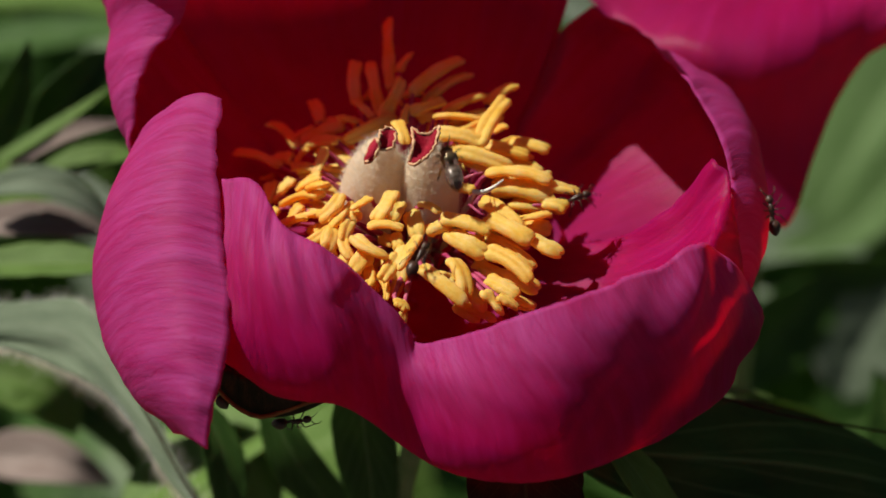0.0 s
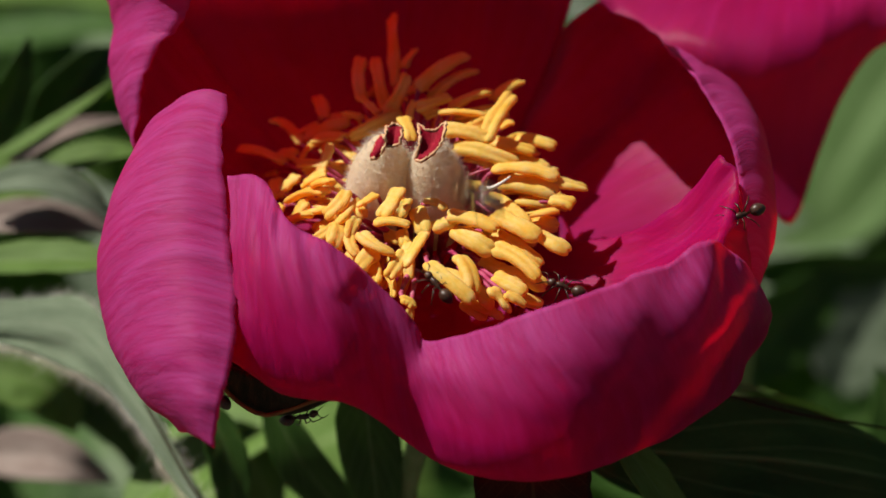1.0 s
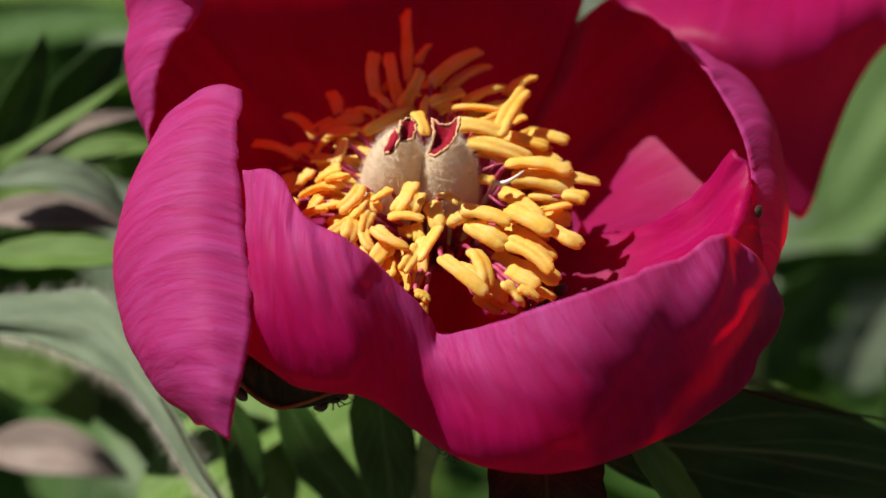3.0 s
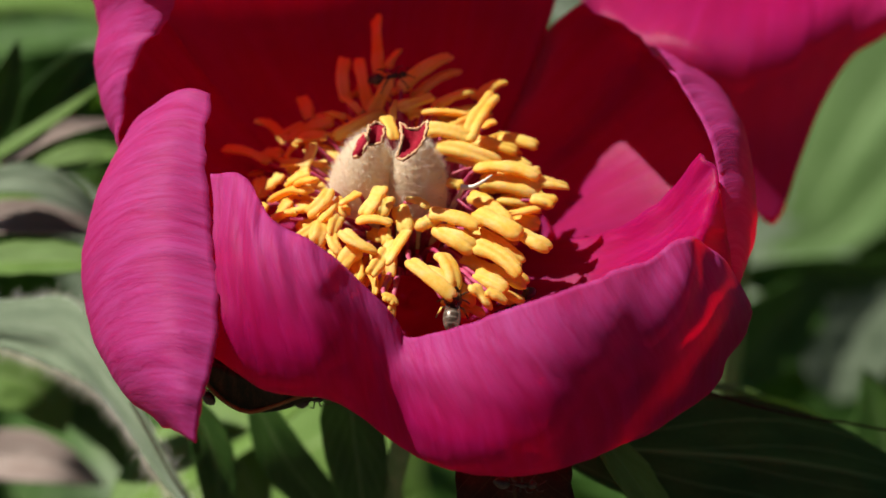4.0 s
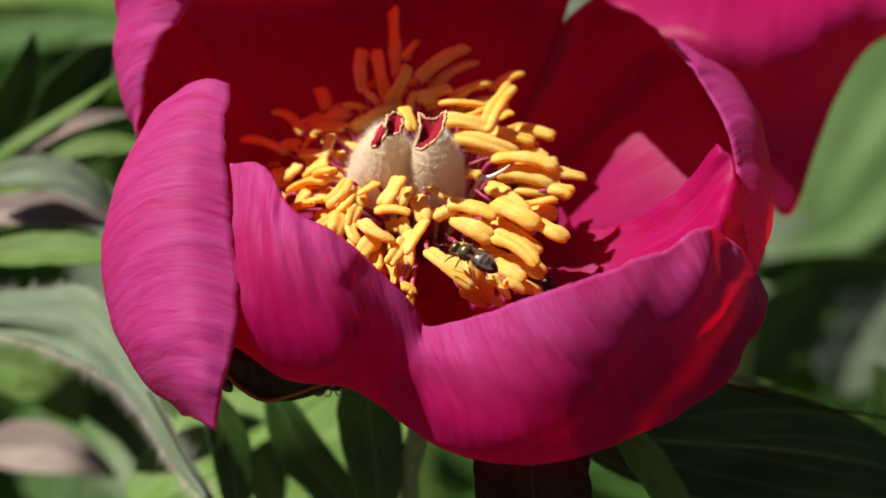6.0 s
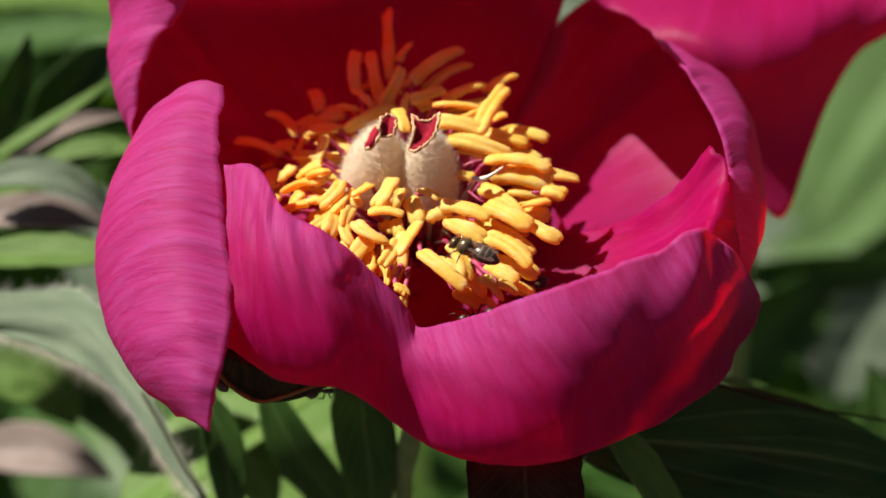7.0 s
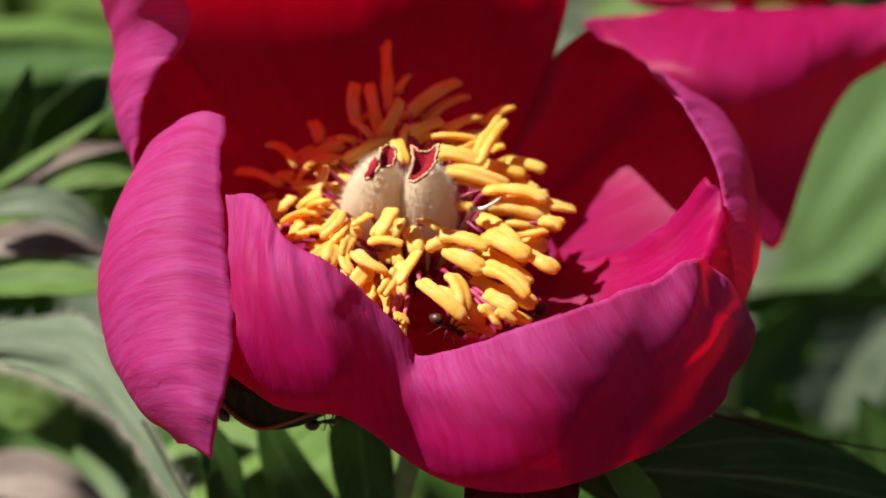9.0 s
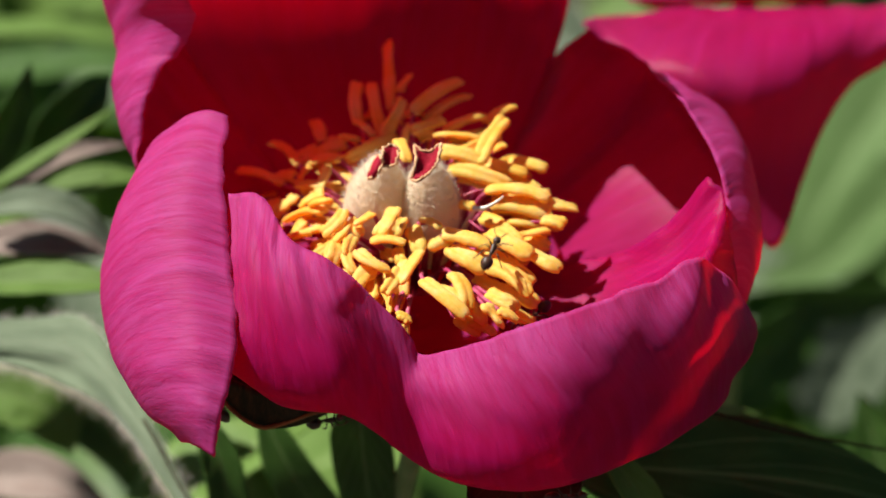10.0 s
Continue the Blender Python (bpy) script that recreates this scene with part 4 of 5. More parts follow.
leaf(peony, rib((-2.79, -2.07, -4.50), (-2.34, -3.03, -4.60), (-1.70, -3.94, -5.00), (-0.92, -5.05, -5.50)), .46, (-.5, -.3, 1), BLADE, BLADE, seed=3, fold=.1)
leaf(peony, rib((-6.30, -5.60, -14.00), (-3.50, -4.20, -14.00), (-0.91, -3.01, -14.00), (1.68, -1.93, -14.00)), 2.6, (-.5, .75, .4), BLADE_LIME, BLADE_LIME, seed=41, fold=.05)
leaf(peony, rib((-1.25, -1.61, -2.00), (-1.18, -2.65, -3.00), (-1.09, -3.52, -3.40), (-1.06, -4.69, -4.00)), .48, (-.1, -.2, 1), BLADE, BLADE, seed=4, fold=.2)
leaf(peony, rib((2.02, -2.20, 0.20), (2.53, -2.82, 0.00), (2.95, -3.40, -0.40), (3.61, -4.35, -1.20)), .27, (.1, .4, 1), BLADE_LIME, BLADE_LIME, seed=5, fold=.4)
leaf(peony, rib((1.64, -2.67, -1.50), (3.35, -2.81, -1.80), (5.21, -3.00, -2.40), (7.58, -3.52, -3.20)), .86, (-.1, .15, 1), BLADE_LONG, BLADE_LONG, seed=6, fold=.12)
leaf(peony, rib((2.83, -3.20, -3.50), (4.39, -3.48, -3.80), (6.01, -3.96, -4.40), (8.03, -4.55, -5.00)), .8, (-.1, .5, 1), BLADE, BLADE_PALE, seed=7, fold=.2)
leaf(peony, rib((2.70, -2.13, -4.00), (4.35, -2.10, -5.00), (5.54, -2.38, -6.00), (6.42, -2.71, -7.00)), .26, (-.4, .8, .5), BLADE_LIME, BLADE_LIME, seed=8)
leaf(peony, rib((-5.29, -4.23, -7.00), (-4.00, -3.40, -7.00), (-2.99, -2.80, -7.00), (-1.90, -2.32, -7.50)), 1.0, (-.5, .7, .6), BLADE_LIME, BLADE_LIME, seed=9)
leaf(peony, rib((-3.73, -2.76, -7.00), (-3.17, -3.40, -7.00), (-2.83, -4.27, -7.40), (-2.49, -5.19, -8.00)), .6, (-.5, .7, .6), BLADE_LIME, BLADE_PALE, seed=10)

# ---- second bloom behind ----
peony_behind = thing("peony_plant", "second magenta peony bloom standing behind on its own stem", "flower", BLOOM)
# ribs reversed: the margin's lilac paints in the sunlit highlight along the top
petal(peony_behind, [r[::-1] for r in (
    rib((3.23, 4.40, -7.50), (2.69, 4.28, -6.40), (2.38, 4.17, -5.80), (2.28, 4.12, -5.60), (2.22, 4.08, -5.50)),
    rib((3.70, 4.51, -7.50), (3.35, 3.93, -5.60), (3.19, 3.32, -4.80), (3.28, 2.89, -4.80), (3.49, 2.57, -5.20)),
    rib((4.35, 4.55, -7.50), (4.11, 3.80, -5.20), (3.94, 3.12, -4.40), (4.00, 2.53, -4.60), (4.26, 1.68, -5.00)),
    rib((5.19, 4.56, -7.50), (4.95, 3.80, -5.20), (4.76, 3.03, -4.40), (4.76, 1.93, -4.80), (4.90, 0.75, -5.00)),
    rib((5.84, 4.56, -7.50), (5.56, 3.89, -5.20), (5.43, 3.05, -4.60), (5.33, 1.76, -5.00), (5.23, 0.46, -5.00)),
    rib((6.40, 4.58, -7.50), (6.26, 4.00, -5.40), (6.10, 3.43, -5.00), (5.96, 2.48, -5.20), (5.74, 1.64, -5.20)),
    rib((6.96, 4.60, -7.50), (6.95, 4.22, -5.80), (6.88, 3.73, -5.40), (6.61, 3.20, -5.40), (6.28, 2.92, -5.40)),
    rib((7.62, 4.60, -7.50), (7.70, 4.33, -6.00), (7.71, 4.11, -5.60), (7.45, 3.75, -5.60), (7.09, 3.46, -5.60)),
)], 8, flip=True, fade=0.5)
petal(peony_behind, [
    rib((4.22, 4.85, -9.00), (3.59, 4.68, -8.40), (3.19, 4.76, -8.20), (3.11, 4.97, -8.40)),
    rib((5.18, 4.94, -9.00), (5.04, 4.71, -7.80), (4.92, 4.78, -7.60), (4.97, 5.20, -8.00)),
    rib((6.34, 4.85, -9.00), (6.57, 4.73, -8.00), (6.64, 4.90, -7.80), (6.70, 5.32, -8.20)),
], 9)
stalk(peony_behind, [Vector((5.23, 4.80, -8.60)) * CM, Vector((5.53, 1.43, -11.00)) * CM, BLOOM.inverted() @ Vector((0.06, 0.22, -0.01))], .2, .3)

# neighbouring plant on the left
left_plant = thing("peony_plant", "leafy peony plant without bloom beside the open flower", "plant", BLOOM)
stalk(left_plant, [Vector((-8.16, 0.20, -9.00)) * CM, Vector((-8.94, -4.75, -12.00)) * CM, BLOOM.inverted() @ Vector((-0.09, 0.12, -0.01))], .2, .3)
leaf(left_plant, rib((-7.92, 1.63, -8.50), (-7.42, 2.38, -8.20), (-7.14, 3.03, -8.00), (-6.96, 3.60, -8.00)), 0.36, (.5, .1, .8), BLADE, BLADE, seed=11)
leaf(left_plant, rib((-7.26, 1.94, -10.00), (-6.72, 2.58, -10.00), (-6.27, 3.13, -10.00), (-5.89, 3.61, -10.50)), 0.52, (.4, -.1, .9), BLADE, BLADE, seed=19)
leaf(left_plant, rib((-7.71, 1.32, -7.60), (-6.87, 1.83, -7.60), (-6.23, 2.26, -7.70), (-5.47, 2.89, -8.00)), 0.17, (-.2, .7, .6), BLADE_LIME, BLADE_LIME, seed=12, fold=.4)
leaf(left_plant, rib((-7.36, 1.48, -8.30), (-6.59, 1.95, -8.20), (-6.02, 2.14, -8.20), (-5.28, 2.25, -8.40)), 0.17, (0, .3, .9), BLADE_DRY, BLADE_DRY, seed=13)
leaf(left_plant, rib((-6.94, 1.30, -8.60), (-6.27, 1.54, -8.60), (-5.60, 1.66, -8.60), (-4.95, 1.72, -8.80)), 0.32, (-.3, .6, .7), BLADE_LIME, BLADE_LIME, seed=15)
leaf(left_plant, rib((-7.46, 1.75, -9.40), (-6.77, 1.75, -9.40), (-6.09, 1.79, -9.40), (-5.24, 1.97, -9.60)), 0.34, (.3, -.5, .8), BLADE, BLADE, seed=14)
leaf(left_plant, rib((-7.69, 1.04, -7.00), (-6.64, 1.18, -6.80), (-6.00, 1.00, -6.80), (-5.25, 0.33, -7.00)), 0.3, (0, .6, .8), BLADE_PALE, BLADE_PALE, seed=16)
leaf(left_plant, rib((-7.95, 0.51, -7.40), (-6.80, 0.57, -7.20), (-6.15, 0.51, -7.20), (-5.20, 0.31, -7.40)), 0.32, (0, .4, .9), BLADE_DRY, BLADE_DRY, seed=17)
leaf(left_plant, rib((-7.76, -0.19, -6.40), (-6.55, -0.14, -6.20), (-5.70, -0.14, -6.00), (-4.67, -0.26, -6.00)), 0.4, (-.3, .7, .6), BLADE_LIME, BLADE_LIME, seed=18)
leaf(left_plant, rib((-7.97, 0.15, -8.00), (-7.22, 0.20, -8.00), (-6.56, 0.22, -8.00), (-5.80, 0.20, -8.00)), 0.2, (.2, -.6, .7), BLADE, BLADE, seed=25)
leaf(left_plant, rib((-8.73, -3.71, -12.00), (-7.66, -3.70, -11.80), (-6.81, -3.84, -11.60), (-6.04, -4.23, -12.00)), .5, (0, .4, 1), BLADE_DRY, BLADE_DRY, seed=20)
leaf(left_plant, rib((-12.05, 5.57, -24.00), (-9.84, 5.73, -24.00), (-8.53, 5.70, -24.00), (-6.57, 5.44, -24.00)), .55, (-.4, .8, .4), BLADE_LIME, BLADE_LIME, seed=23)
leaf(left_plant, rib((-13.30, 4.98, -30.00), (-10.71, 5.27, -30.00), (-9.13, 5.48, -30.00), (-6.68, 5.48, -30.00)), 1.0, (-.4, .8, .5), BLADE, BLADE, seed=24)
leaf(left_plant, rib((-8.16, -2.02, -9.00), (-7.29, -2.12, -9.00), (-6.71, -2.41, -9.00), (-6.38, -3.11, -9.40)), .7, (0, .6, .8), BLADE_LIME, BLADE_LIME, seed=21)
leaf(left_plant, rib((-7.16, -1.57, -10.00), (-6.08, -2.46, -10.00), (-5.53, -3.19, -10.40), (-5.30, -4.24, -11.00)), .6, (0, -.2, 1), BLADE, BLADE, seed=22)


# leaves of a third plant, far behind
far_plant = thing("peony_plant", "out of focus leafy peony plant standing behind", "plant", BLOOM)
stalk(far_plant, [Vector((9.82, 0.47, -17.00)) * CM, Vector((10.40, -5.57, -20.00)) * CM, BLOOM.inverted() @ Vector((0.10, 0.30, -0.01))], .25, .35)
leaf(far_plant, rib((18.74, 11.27, -48.00), (14.32, 5.30, -47.00), (12.34, 2.00, -46.00), (10.36, -1.42, -46.00)), 1.9, (-.35, .3, .8), BLADE_SOFT, BLADE_SOFT, seed=31)
leaf(far_plant, rib((2.10, 7.21, -30.00), (2.97, 6.49, -30.00), (3.83, 5.92, -30.00), (4.98, 5.20, -30.00)), 1.0, (-.4, .8, .5), BLADE_PALE, BLADE_PALE, seed=37)
leaf(far_plant, rib((15.91, 4.01, -40.00), (13.07, 2.15, -39.00), (11.43, 0.66, -38.00), (9.17, 0.02, -38.00)), 1.3, (-.3, .4, .8), BLADE_SOFT, BLADE_SOFT, seed=32)
leaf(far_plant, rib((6.73, -0.48, -24.00), (8.30, -0.48, -24.00), (9.86, -0.38, -24.00), (11.69, -0.12, -24.00)), .55, (0, -.5, .9), BLADE, BLADE, seed=33)
leaf(far_plant, rib((10.02, -3.73, -30.00), (10.45, -2.43, -30.00), (11.17, -1.43, -30.00), (12.47, -0.42, -30.00)), 1.25, (.05, .12, 1), BLADE_PALE, BLADE_PALE, seed=34)
leaf(far_plant, rib((6.73, -2.99, -24.00), (7.64, -1.81, -24.00), (8.30, -1.16, -24.00), (9.08, -0.25, -24.00)), 1.0, (0, -.4, 1), BLADE, BLADE, seed=35)
leaf(far_plant, rib((8.03, -4.75, -12.00), (8.24, -3.71, -12.00), (8.03, -2.68, -12.00), (7.82, -2.06, -12.00)), .6, (0, -.4, 1), BLADE, BLADE, seed=36)

# the bed of foliage behind
def foliage_bed():
    r = random.Random(21)
    mats = [BLADE, BLADE_LIME, BLADE_PALE]
    bm = bmesh.new()
    uv = bm.loops.layers.uv.new("uv")
    for q in range(3600):
        x, y = r.uniform(-0.55, 0.55), r.uniform(0.14, 1.7)
        x *= 0.4 + y
        if q >= 1300:
            # the sides of the bed, which is a rough oval round the plants
            x, y = r.uniform(-1.5, 1.5), r.uniform(-0.5, 1.9)
            if (x / 1.5) ** 2 + ((y - 0.75) / 1.2) ** 2 > r.uniform(0.75, 1.0) or abs(x) < 0.24 + 0.55 * max(0.0, y):
                continue
        z = r.uniform(0.02, 0.36) * (1 - 0.3 * max(0, y - 0.8))
        base = Vector((x, y, z))
        ang = r.uniform(0, 2 * math.pi)
        d = Vector((math.cos(ang), math.sin(ang), r.uniform(-0.5, 0.5))).normalized()
        ln = r.uniform(0.07, 0.14)
        up = Vector((r.uniform(-0.5, 0.5), r.uniform(-0.8, 0.3), 1))
        pts = [base, base + d * ln * 0.5 + Vector((0, 0, 0.012)), base + d * ln - Vector((0, 0, r.uniform(0, 0.03)))]
        g = leaf_grid(pts, r.uniform(0.015, 0.027), up, n=9, k=3, seed=q, fold=r.uniform(0.05, 0.4))
        mi = r.choices((0, 1, 2), (6, 5, 1))[0]
        vs = [[bm.verts.new(p) for p in row] for row in g]
        for i in range(len(vs) - 1):
            for j in range(len(vs[0]) - 1):
                f = bm.faces.new((vs[i][j], vs[i + 1][j], vs[i + 1][j + 1], vs[i][j + 1]))
                f.material_index, f.smooth = mi, True
                for lp, (a, b) in zip(f.loops, ((i, j), (i + 1, j), (i + 1, j + 1), (i, j + 1))):
                    lp[uv].uv = (a / 9, b / 6)
    me = bpy.data.meshes.new("mesh")
    bm.to_mesh(me)
    bm.free()
    for m in mats:
        me.materials.append(m)
    tagged(new("foliage", me), "dense green peony foliage filling the garden bed", "foliage", kind="stuff")


foliage_bed()


# ---- insects ----
def shell(name, colors, rough, metal=0.0, coat=0.3):
    return material(name, colors, False, (1, 1, 1), 900, 4000, rough, 0.5, 0.00008, coat=coat, metal=metal)


ANT_BLACK = shell("ant_shell", [(0.018, 0.008, 0.005), (0.045, 0.020, 0.012), (0.10, 0.048, 0.028)], 0.4, coat=0.0)
BEE_DARK = shell("bee_shell", [(0.045, 0.032, 0.015), (0.13, 0.095, 0.05), (0.30, 0.23, 0.13)], 0.30, metal=0.55, coat=0.0)
BEE_BROWN = shell("bee_abdomen", [(0.030, 0.018, 0.012), (0.075, 0.048, 0.034), (0.16, 0.11, 0.08)], 0.3, metal=0.3, coat=0.2)
BEE_BAND = shell("bee_band", [(0.08, 0.06, 0.045), (0.14, 0.11, 0.085), (0.22, 0.18, 0.14)], 0.5)
POLLEN = shell("pollen", [(0.55, 0.33, 0.04), (0.68, 0.44, 0.08), (0.75, 0.52, 0.14)], 0.8, coat=0)


def glassy(name):
    m = bpy.data.materials.new(name)
    m.use_nodes = True
    b = m.node_tree.nodes["Principled BSDF"]
    b.inputs["Base Color"].default_value = (0.16, 0.10, 0.08, 1)
    b.inputs["Roughness"].default_value = 0.18
    b.inputs["Alpha"].default_value = 0.42
    return m


WING = glassy("wing_membrane")


BEE_MM = 0.00088


def body_mesh(profile, mats, flat=0.9, sides=14, bands=(), mm=BEE_MM):
    """A body of revolution along x from (x, z, radius) stations, in millimetres."""
    st = np.array(profile, float)
    xs = np.linspace(0, len(st) - 1, 4 * (len(st) - 1) + 1)
    pts = spline([(p[0], p[2], p[1]) for p in st], len(xs) - 1) * mm
    rad = np.maximum(pts[:, 1], 0.02 * mm)
    bm = bmesh.new()
    rings = []
    for p, r in zip(pts, rad):
        rings.append([bm.verts.new((p[0], r * math.cos(2 * math.pi * k / sides), p[2] + flat * r * math.sin(2 * math.pi * k / sides))) for k in range(sides)])
    for i, (a, b) in enumerate(zip(rings, rings[1:])):
        for k in range(sides):
            bm.faces.new((a[k], a[(k + 1) % sides], b[(k + 1) % sides], b[k])).material_index = 1 if i in bands else 0
    bm.faces.new(rings[0])
    bm.faces.new(rings[-1])
    return finish(bm, mats)


def limb(parent, name, pts, r, mat, mm=BEE_MM):
    bm = bmesh.new()
    p = [Vector(q) * mm for q in pts]
    tube(bm, p, [r * mm * (1 - 0.45 * i / (len(p) - 1)) for i in range(len(p))], 6)
    part(name, finish(bm, mat), parent)


def ant(label):
    ob = thing("ant", label, "ant", group="ants on the peony")
    part("head", body_mesh([(2.25, .55, .08), (2.1, .56, .30), (1.75, .6, .42), (1.45, .62, .34), (1.3, .62, .12)], [ANT_BLACK], mm=0.00128), ob)
    part("thorax", body_mesh([(1.35, .62, .12), (1.1, .68, .28), (.7, .68, .30), (.3, .62, .24), (0, .55, .2), (-.15, .5, .08)], [ANT_BLACK], mm=0.00128), ob)
    part("waist", body_mesh([(-.1, .5, .08), (-.25, .62, .16), (-.4, .55, .08)], [ANT_BLACK], mm=0.00128), ob)
    part("abdomen", body_mesh([(-.36, .55, .08), (-.6, .6, .44), (-1.05, .62, .64), (-1.55, .58, .56), (-1.95, .5, .28), (-2.1, .46, .05)], [ANT_BLACK, BEE_BAND], mm=0.00128), ob)
    for s in (1, -1):
        for x, fx in ((.95, 1.1), (.6, .1), (.25, -1.1)):
            limb(ob, "leg", [(x, .2 * s, .55), (x + fx * .35, .75 * s, 1.0), (x + fx * .8, 1.25 * s, .5), (x + fx * 1.1, 1.6 * s, .0)], .085, ANT_BLACK, 0.00128)
        limb(ob, "antenna", [(2.1, .18 * s, .65), (2.45, .55 * s, .95), (2.75, .7 * s, .8), (3.15, .75 * s, .5)], .055, ANT_BLACK, 0.00128)
    return ob


def bee(label):
    ob = thing("bee", label, "bee")
    part("head", body_mesh([(4.0, .85, .25), (3.85, .9, .75), (3.4, 1.0, .98), (3.0, 1.05, .85), (2.8, 1.05, .3)], [BEE_DARK], 0.95), ob)
    part("thorax", body_mesh([(2.85, 1.05, .35), (2.5, 1.15, 1.0), (1.8, 1.3, 1.32), (1.0, 1.25, 1.25), (.5, 1.05, .75), (.35, 1.0, .25)], [BEE_DARK]), ob)
    part("abdomen", body_mesh([(.4, 1.0, .25), (0, 1.1, .98), (-.9, 1.15, 1.30), (-1.9, 1.08, 1.30), (-2.8, .92, 1.05), (-3.5, .74, .6), (-3.9, .62, .1)],
                              [BEE_BROWN, BEE_BAND], 0.85, bands=(8, 12, 16)), ob, "dark abdomen with pale bands")
    for s in (1, -1):
        for x, fx, hair in ((2.3, 1.2, 0), (1.6, .2, 0), (.9, -1.5, 1)):
            limb(ob, "leg", [(x, .6 * s, .7), (x + fx * .45, 1.5 * s, 1.1), (x + fx * .9, 2.0 * s, .6), (x + fx * 1.2, 2.4 * s, 0)], .15, BEE_DARK)
            if hair:
                limb(ob, "pollen_brush", [(x + fx * .4, 1.55 * s, 1.0), (x + fx * .7, 1.8 * s, .8), (x + fx * .95, 2.1 * s, .45)], .24, POLLEN)
        limb(ob, "antenna", [(3.9, .25 * s, 1.1), (4.5, .6 * s, 1.5), (5.2, .9 * s, 1.4), (5.9, 1.2 * s, 1.1)], .09, BEE_DARK)
        limb(ob, "eye", [(3.75, .62 * s, .75), (3.6, .78 * s, 1.0), (3.35, .75 * s, 1.3)], .32, ANT_BLACK)
        for name, (x0, ln, wd, z) in (("fore_wing", (1.9, 5.4, .95, 2.15)), ("hind_wing", (1.4, 3.9, .7, 2.0))):
            g = np.zeros((13, 7, 3))
            for i in range(13):
                u = i / 12
                w = wd * (0.12 + 0.88 * math.sin(math.pi * min(1, (u * 0.93 + 0.02)) ** 1.5) ** 0.7)
                for j in range(7):
                    v = j / 6 - 0.5
                    g[i, j] = (x0 - ln * u * 0.97 + v * 0.3, s * (0.55 + ln * u * 0.05 + v * 2 * w * 0.5), z + 0.1 * math.sin(u * 6) * v - 0.35 * u)
            part(name, grid_mesh(g * BEE_MM, [WING]), ob, "clear veined wing")
    return ob


small_bee = bee("small dark solitary bee with pale banded abdomen")
stamen_ant = ant("black ant walking over the yellow stamens")
rim_ant = ant("black ant on the rim of the petal")
shade_ant = ant("black ant in the shade inside the cup")
sepal_ant = ant("black ant hanging under the sepal")
edge_ant = ant("black ant at the edge of the sepal")
under_ant = ant("black ant crawling below the front petal")


def on(point, turn, up):
    """A pose in the bloom's frame: at a point in centimetres, heading turned by degrees from the right, standing on a surface that faces up."""
    a, up = radians(turn), Vector(up).normalized()
    fwd = Vector((math.cos(a), math.sin(a), -(up.x * math.cos(a) + up.y * math.sin(a)) / max(0.2, up.z))).normalized()
    side = up.cross(fwd).normalized()
    top = fwd.cross(side)
    m = Matrix((fwd, side, top)).transposed().to_4x4()
    m.translation = Vector(point) * CM
    return BLOOM @ m


FACE = (0.0, 0.55, 0.83)
FRONT = (0.1, 0.15, 0.98)


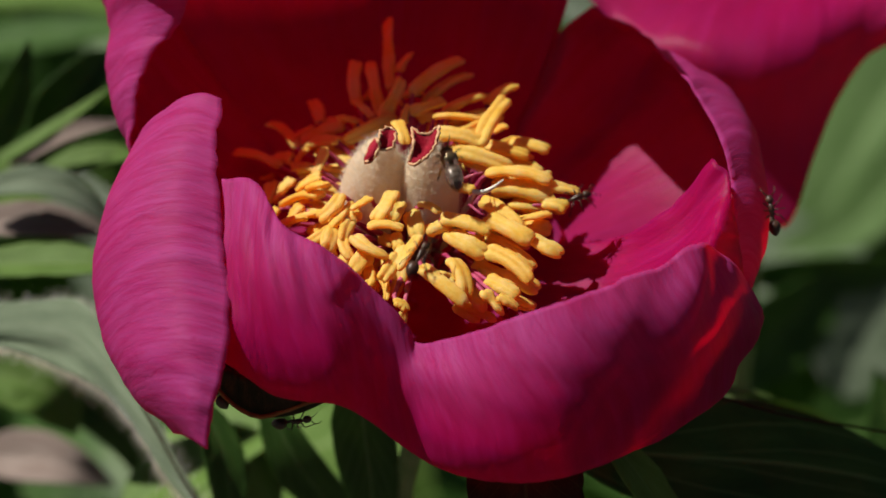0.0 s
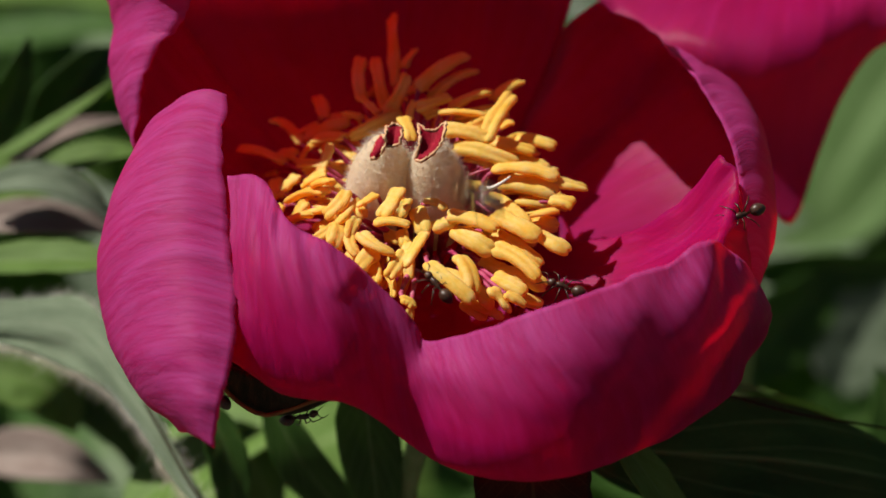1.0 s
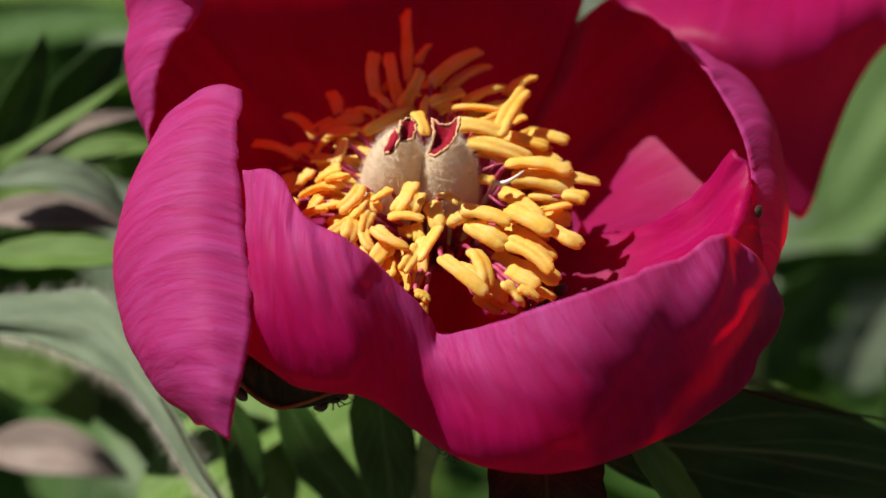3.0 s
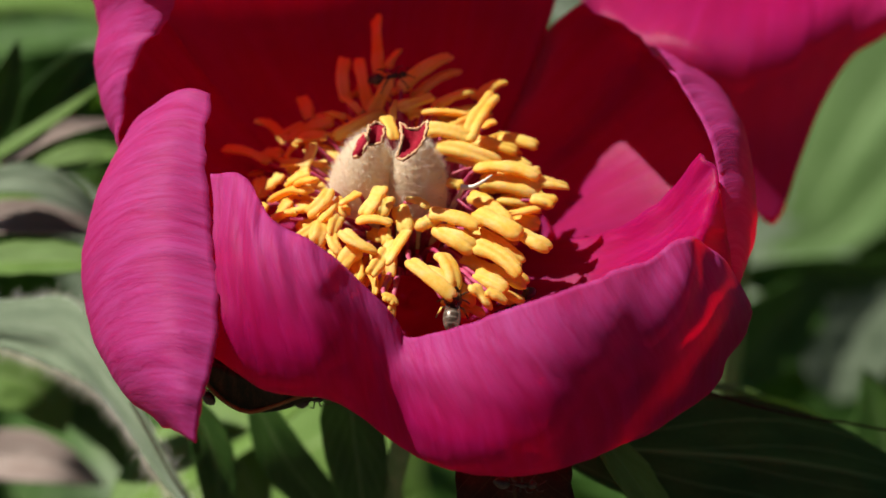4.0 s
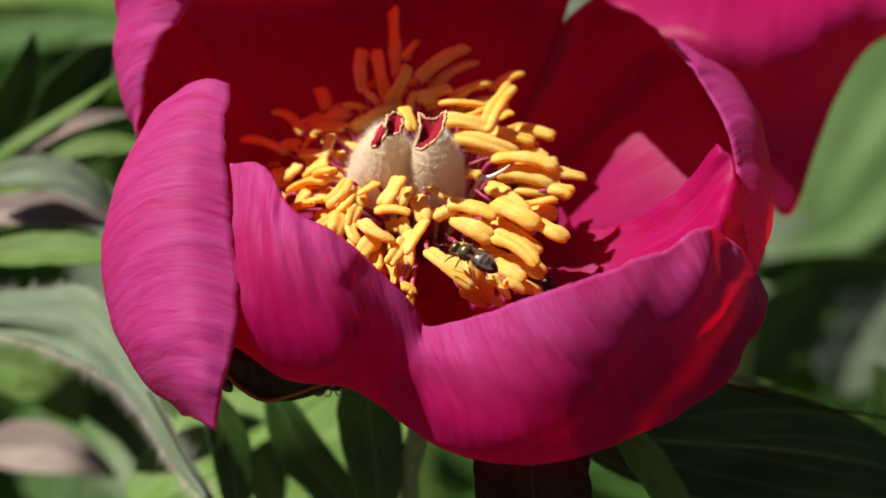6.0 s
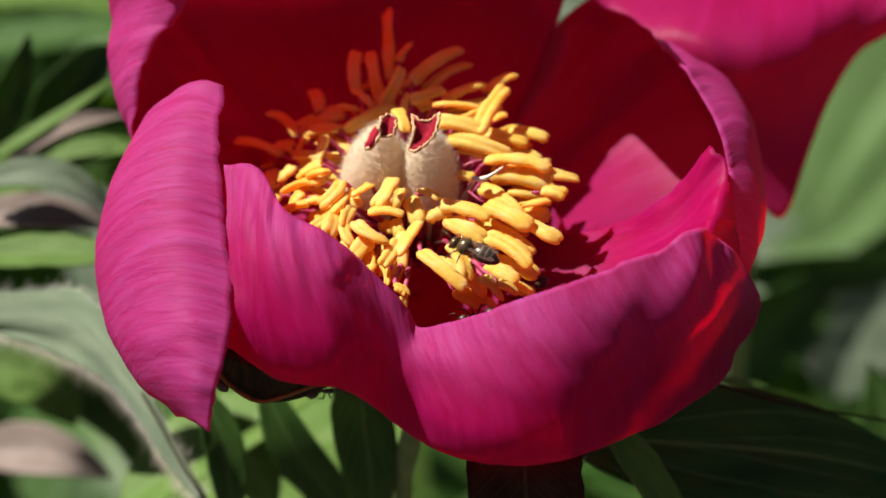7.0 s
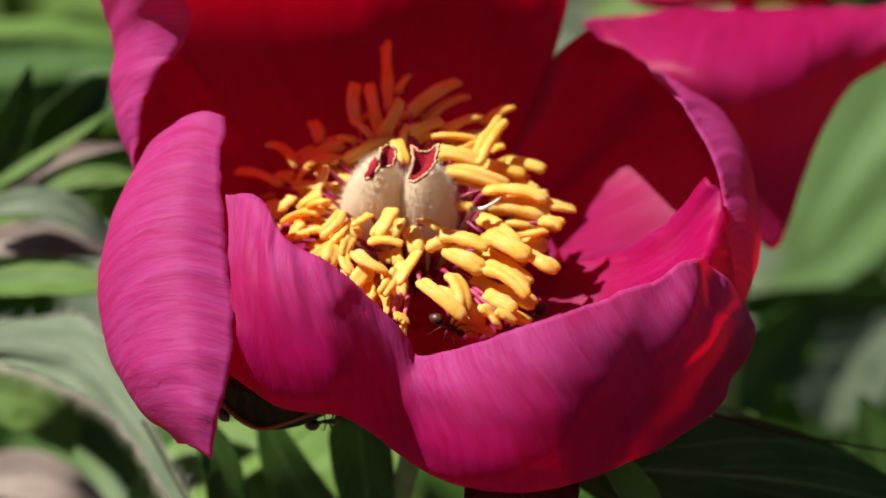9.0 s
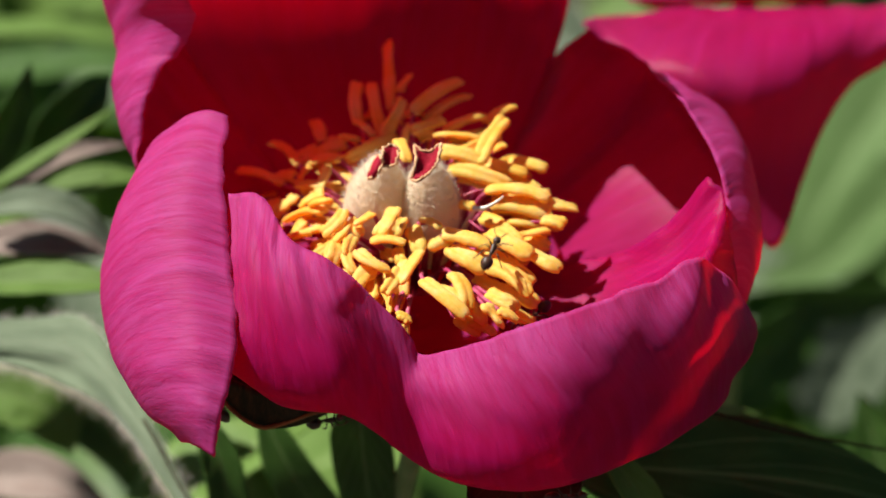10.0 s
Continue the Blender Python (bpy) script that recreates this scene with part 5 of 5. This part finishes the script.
def motions():
    walk(small_bee, [(t, on(p, a, FACE)) for t, p, a in [
        (0, (0.08, 1.13, 1.22), 107),
        (0.1, (0.02, 1.42, 0.94), 100),
        (0.2, (-0.09, 1.44, 0.93), 97),
        (0.3, (-0.05, 1.40, 0.96), 95),
        (0.4, (0.01, 1.44, 0.92), 82),
        (0.5, (-0.01, 1.42, 0.94), 76),
        (0.6, (0.01, 1.53, 0.83), 57),
        (0.7, (0.09, 1.53, 0.83), 58),
        (0.9, (0.88, 2.94, 2.00), 75),
        (1.0, (0.32, 0.69, 3.20), 155),
        (1.2, (2.76, -1.50, 6.00), 180),
        (1.3, (3.81, -1.37, 6.00), 190),
        (1.4, (3.02, -0.75, 5.00), 175),
        (1.5, (1.93, -0.43, 4.50), 170),
        (1.6, (-0.21, -0.72, 3.60), 110),
        (1.7, (0.62, -0.04, 2.50), 115),
        (1.8, (-0.09, -0.83, 2.64), 40),
        (2.0, (-0.11, -0.73, 2.55), 150),
        (2.2, (0.22, -1.14, 1.95), 100),
        (3.0, (0.78, -1.12, 1.73), 90),
        (3.3, (0.70, -0.88, 1.59), 120),
        (3.5, (0.47, -0.91, 1.67), 150),
        (3.7, (0.33, -0.87, 1.78), 120),
        (3.9, (0.28, -0.77, 1.88), 90),
        (4.1, (0.21, -0.72, 2.03), 85),
        (4.2, (0.18, -0.57, 2.29), 90),
        (4.3, (0.06, -0.44, 2.37), 118),
        (4.4, (0.20, -0.51, 2.44), 97),
        (4.5, (0.37, -0.41, 2.34), 82),
        (4.7, (0.53, -0.31, 2.23), 72),
        (4.9, (0.47, -0.39, 2.31), 76),
        (5.1, (0.40, -0.39, 2.31), 78),
        (5.3, (0.49, -0.39, 2.31), 58),
        (5.5, (0.48, -0.37, 2.29), 77),
        (5.6, (0.05, -0.34, 2.27), 146),
        (5.7, (0.12, -0.30, 2.23), 130),
        (6.2, (0.35, -0.21, 2.14), 175),
        (6.8, (0.58, -0.13, 2.06), 218),
        (6.9, (0.56, -0.23, 2.15), 212),
        (7.0, (0.38, -0.13, 2.06), 158),
        (7.1, (0.41, -0.07, 2.00), 153),
        (7.2, (0.39, 0.04, 2.00), 133),
        (7.3, (0.32, 0.03, 2.01), 133),
        (7.5, (0.11, 0.01, 2.02), 146),
        (7.7, (-0.12, -0.11, 2.14), 161),
        (7.8, (-0.11, -0.29, 2.12), 190),
        (7.9, (2.94, -3.04, 8.00), 260),
        (8.1, (6.32, 2.98, 6.00), 190),
        (8.2, (5.21, 2.98, 4.00), 175),
        (8.4, (3.85, 3.08, 3.00), 165),
        (8.6, (1.52, 4.36, 3.00), 140),
        (9.0, (-1.40, 9.87, 3.00), 120),
        (10, (-1.44, 9.86, 3.00), 120),
    ]])
    walk(stamen_ant, [(t, on(p, a, FACE)) for t, p, a in [
        (0, (-0.35, -0.04, 1.92), 60),
        (0.1, (-0.22, 0.31, 1.63), 62),
        (0.2, (-0.06, 0.50, 1.55), 40),
        (0.3, (0.01, 0.59, 1.45), 80),
        (0.4, (-0.07, 0.74, 1.21), 120),
        (0.5, (-0.01, 0.73, 1.22), 20),
        (0.6, (0.27, 0.52, 1.53), -35),
        (0.7, (0.49, 0.28, 1.76), -55),
        (0.8, (0.40, -0.21, 2.04), -100),
        (0.9, (0.11, -0.51, 2.14), -150),
        (1.0, (-0.17, -0.43, 1.96), 130),
        (1.1, (-0.23, -0.31, 1.84), 150),
        (1.2, (-0.33, -0.27, 1.60), 165),
        (1.3, (-0.37, -0.27, 1.60), 120),
        (1.4, (-0.29, -0.27, 1.70), 30),
        (1.5, (-0.36, -0.27, 1.80), 100),
        (1.6, (-0.49, -0.21, 1.84), 130),
        (1.7, (-0.60, -0.14, 2.07), 160),
        (1.8, (-0.91, -0.25, 2.08), 190),
        (2.0, (-1.14, -0.30, 1.33), 200),
        (2.6, (-1.63, 0.31, 0.12), 120),
        (3.2, (-1.81, 1.43, -0.57), 95),
        (3.5, (-1.71, 1.70, -0.13), 105),
        (3.7, (-1.34, 2.14, -0.46), 50),
        (3.9, (-0.85, 2.36, -0.68), 20),
        (4.1, (-0.31, 2.27, -0.39), -5),
        (4.2, (0.18, 1.96, -0.09), -20),
        (4.3, (0.26, 1.95, -0.08), 10),
        (4.4, (0.87, 1.78, -0.11), -40),
        (4.5, (1.17, 1.40, 0.06), -65),
        (4.7, (1.41, 0.80, 0.65), -60),
        (4.9, (1.52, 0.39, 0.75), -70),
        (5.1, (1.46, 0.16, 0.98), -100),
        (5.5, (1.40, -0.30, 0.93), -120),
        (6.3, (0.96, -0.94, 1.45), -150),
        (7.0, (0.45, -0.95, 1.77), -170),
        (7.2, (0.36, -0.87, 2.09), 170),
        (7.3, (0.34, -0.84, 2.16), 160),
        (7.5, (0.34, -0.77, 2.18), 120),
        (7.7, (0.29, -0.63, 2.25), 110),
        (7.9, (0.05, -0.56, 2.28), 150),
        (8.0, (-0.42, -0.32, 1.64), 150),
        (8.1, (-0.33, -0.55, 1.57), 220),
        (8.2, (-0.10, -0.65, 1.77), 290),
        (8.3, (0.36, -0.76, 2.17), 350),
        (8.4, (0.64, -0.38, 2.11), 440),
        (8.5, (0.51, -0.35, 2.18), 480),
        (8.6, (0.24, -0.55, 2.28), 555),
        (8.7, (0.16, -0.61, 2.23), 568),
        (8.8, (-0.16, -0.66, 1.98), 620),
        (9.0, (0.03, -0.70, 1.52), 690),
        (9.2, (0.10, -0.74, 1.96), 735),
        (9.3, (0.13, -0.57, 2.19), 800),
        (9.4, (0.48, -0.57, 2.29), 740),
        (9.5, (0.55, -0.45, 2.27), 760),
        (9.7, (0.52, -0.30, 2.13), 820),
        (9.8, (0.47, -0.23, 2.16), 805),
        (10, (0.57, 0.22, 1.82), 785),
    ]] )
    walk(rim_ant, [(t, on(p, a, FRONT)) for t, p, a in [
        (0, (4.34, 0.57, 0.40), 100),
        (0.2, (4.15, 0.68, 0.90), 120),
        (0.4, (4.06, 0.63, 1.20), 160),
        (0.5, (3.95, 0.64, 1.40), 170),
        (0.7, (3.87, 0.66, 1.50), 160),
        (0.9, (3.78, 0.55, 1.50), 190),
        (1.1, (3.71, 0.55, 1.50), 200),
        (1.2, (3.62, 0.48, 1.50), 190),
        (1.4, (3.58, 0.48, 1.50), 120),
        (1.6, (3.68, 0.42, 1.50), 60),
        (1.8, (3.75, 0.42, 1.50), 70),
        (2.0, (3.69, 0.56, 1.40), 100),
        (2.2, (3.63, 0.57, 1.40), 150),
        (3.0, (3.64, 0.37, 1.40), 230),
        (3.5, (3.70, 0.21, 1.40), 270),
        (3.9, (3.89, 0.04, 0.70), 280),
        (4.3, (3.87, -0.26, 0.40), 280),
        (10, (3.90, -0.08, 0.20), 280),
    ]])
    walk(shade_ant, [(t, on(p, a, FACE)) for t, p, a in [
        (0, (1.67, 0.75, 0.40), 20),
        (0.1, (1.67, 0.71, 0.44), -40),
        (0.2, (1.52, 0.48, 0.56), -110),
        (0.3, (1.48, 0.39, 0.55), -110),
        (0.6, (1.46, 0.01, 0.62), -80),
        (0.9, (1.51, -0.38, 1.51), -30),
        (1.0, (1.48, -0.44, 1.56), 160),
        (1.1, (1.39, -0.33, 1.36), 170),
        (1.5, (1.12, -0.63, 1.25), 220),
        (10, (1.21, -0.56, 1.08), 220),
    ]])
    walk(sepal_ant, [(t, on(p, a, (0, -0.75, 0.66))) for t, p, a in [
        (0, (-2.03, -2.09, 0.80), 10),
        (0.5, (-2.01, -2.08, 0.80), 10),
        (1.0, (-2.01, -2.06, 0.80), 15),
        (2.0, (-1.93, -2.03, 0.80), 25),
        (3.5, (-1.69, -1.90, 0.80), 20),
        (4.5, (-1.57, -1.88, 0.50), 10),
        (5.5, (-1.63, -1.88, 0.40), 10),
        (7.5, (-1.64, -1.91, 0.40), 10),
        (8.5, (-1.45, -1.86, 0.50), 10),
        (9.0, (-1.61, -1.93, 0.80), 15),
        (10, (-1.62, -1.93, 0.80), 15),
    ]])
    walk(edge_ant, [(t, on(p, a, (-0.4, -0.5, 0.76))) for t, p, a in [
        (0, (-2.95, -1.71, 1.10), 120),
        (1.0, (-2.96, -1.74, 1.10), 110),
        (3.5, (-2.97, -1.72, 1.10), 120),
        (4.5, (-2.99, -1.73, 1.10), 120),
        (5.5, (-3.00, -1.71, 1.10), 120),
        (8, (-2.96, -1.70, 1.00), 120),
        (10, (-3.00, -1.75, 1.00), 120),
    ]])
    walk(under_ant, [(t, on(p, a, (0, -0.7, 0.7))) for t, p, a in [
        (0, (0.09, -2.20, 1.40), -60),
        (2.6, (-0.18, -2.37, 1.60), -60),
        (3.3, (-0.23, -2.53, 2.20), -50),
        (3.5, (-0.15, -2.69, 2.20), -20),
        (3.6, (-0.06, -2.69, 2.20), -10),
        (3.9, (0.79, -2.80, 2.20), -5),
        (4.3, (1.33, -2.86, 1.60), 0),
        (7, (1.58, -2.70, 1.20), 0),
        (9.5, (1.19, -2.71, 1.60), 0),
        (10, (1.53, -2.81, 2.20), 5),
    ]])


motions()
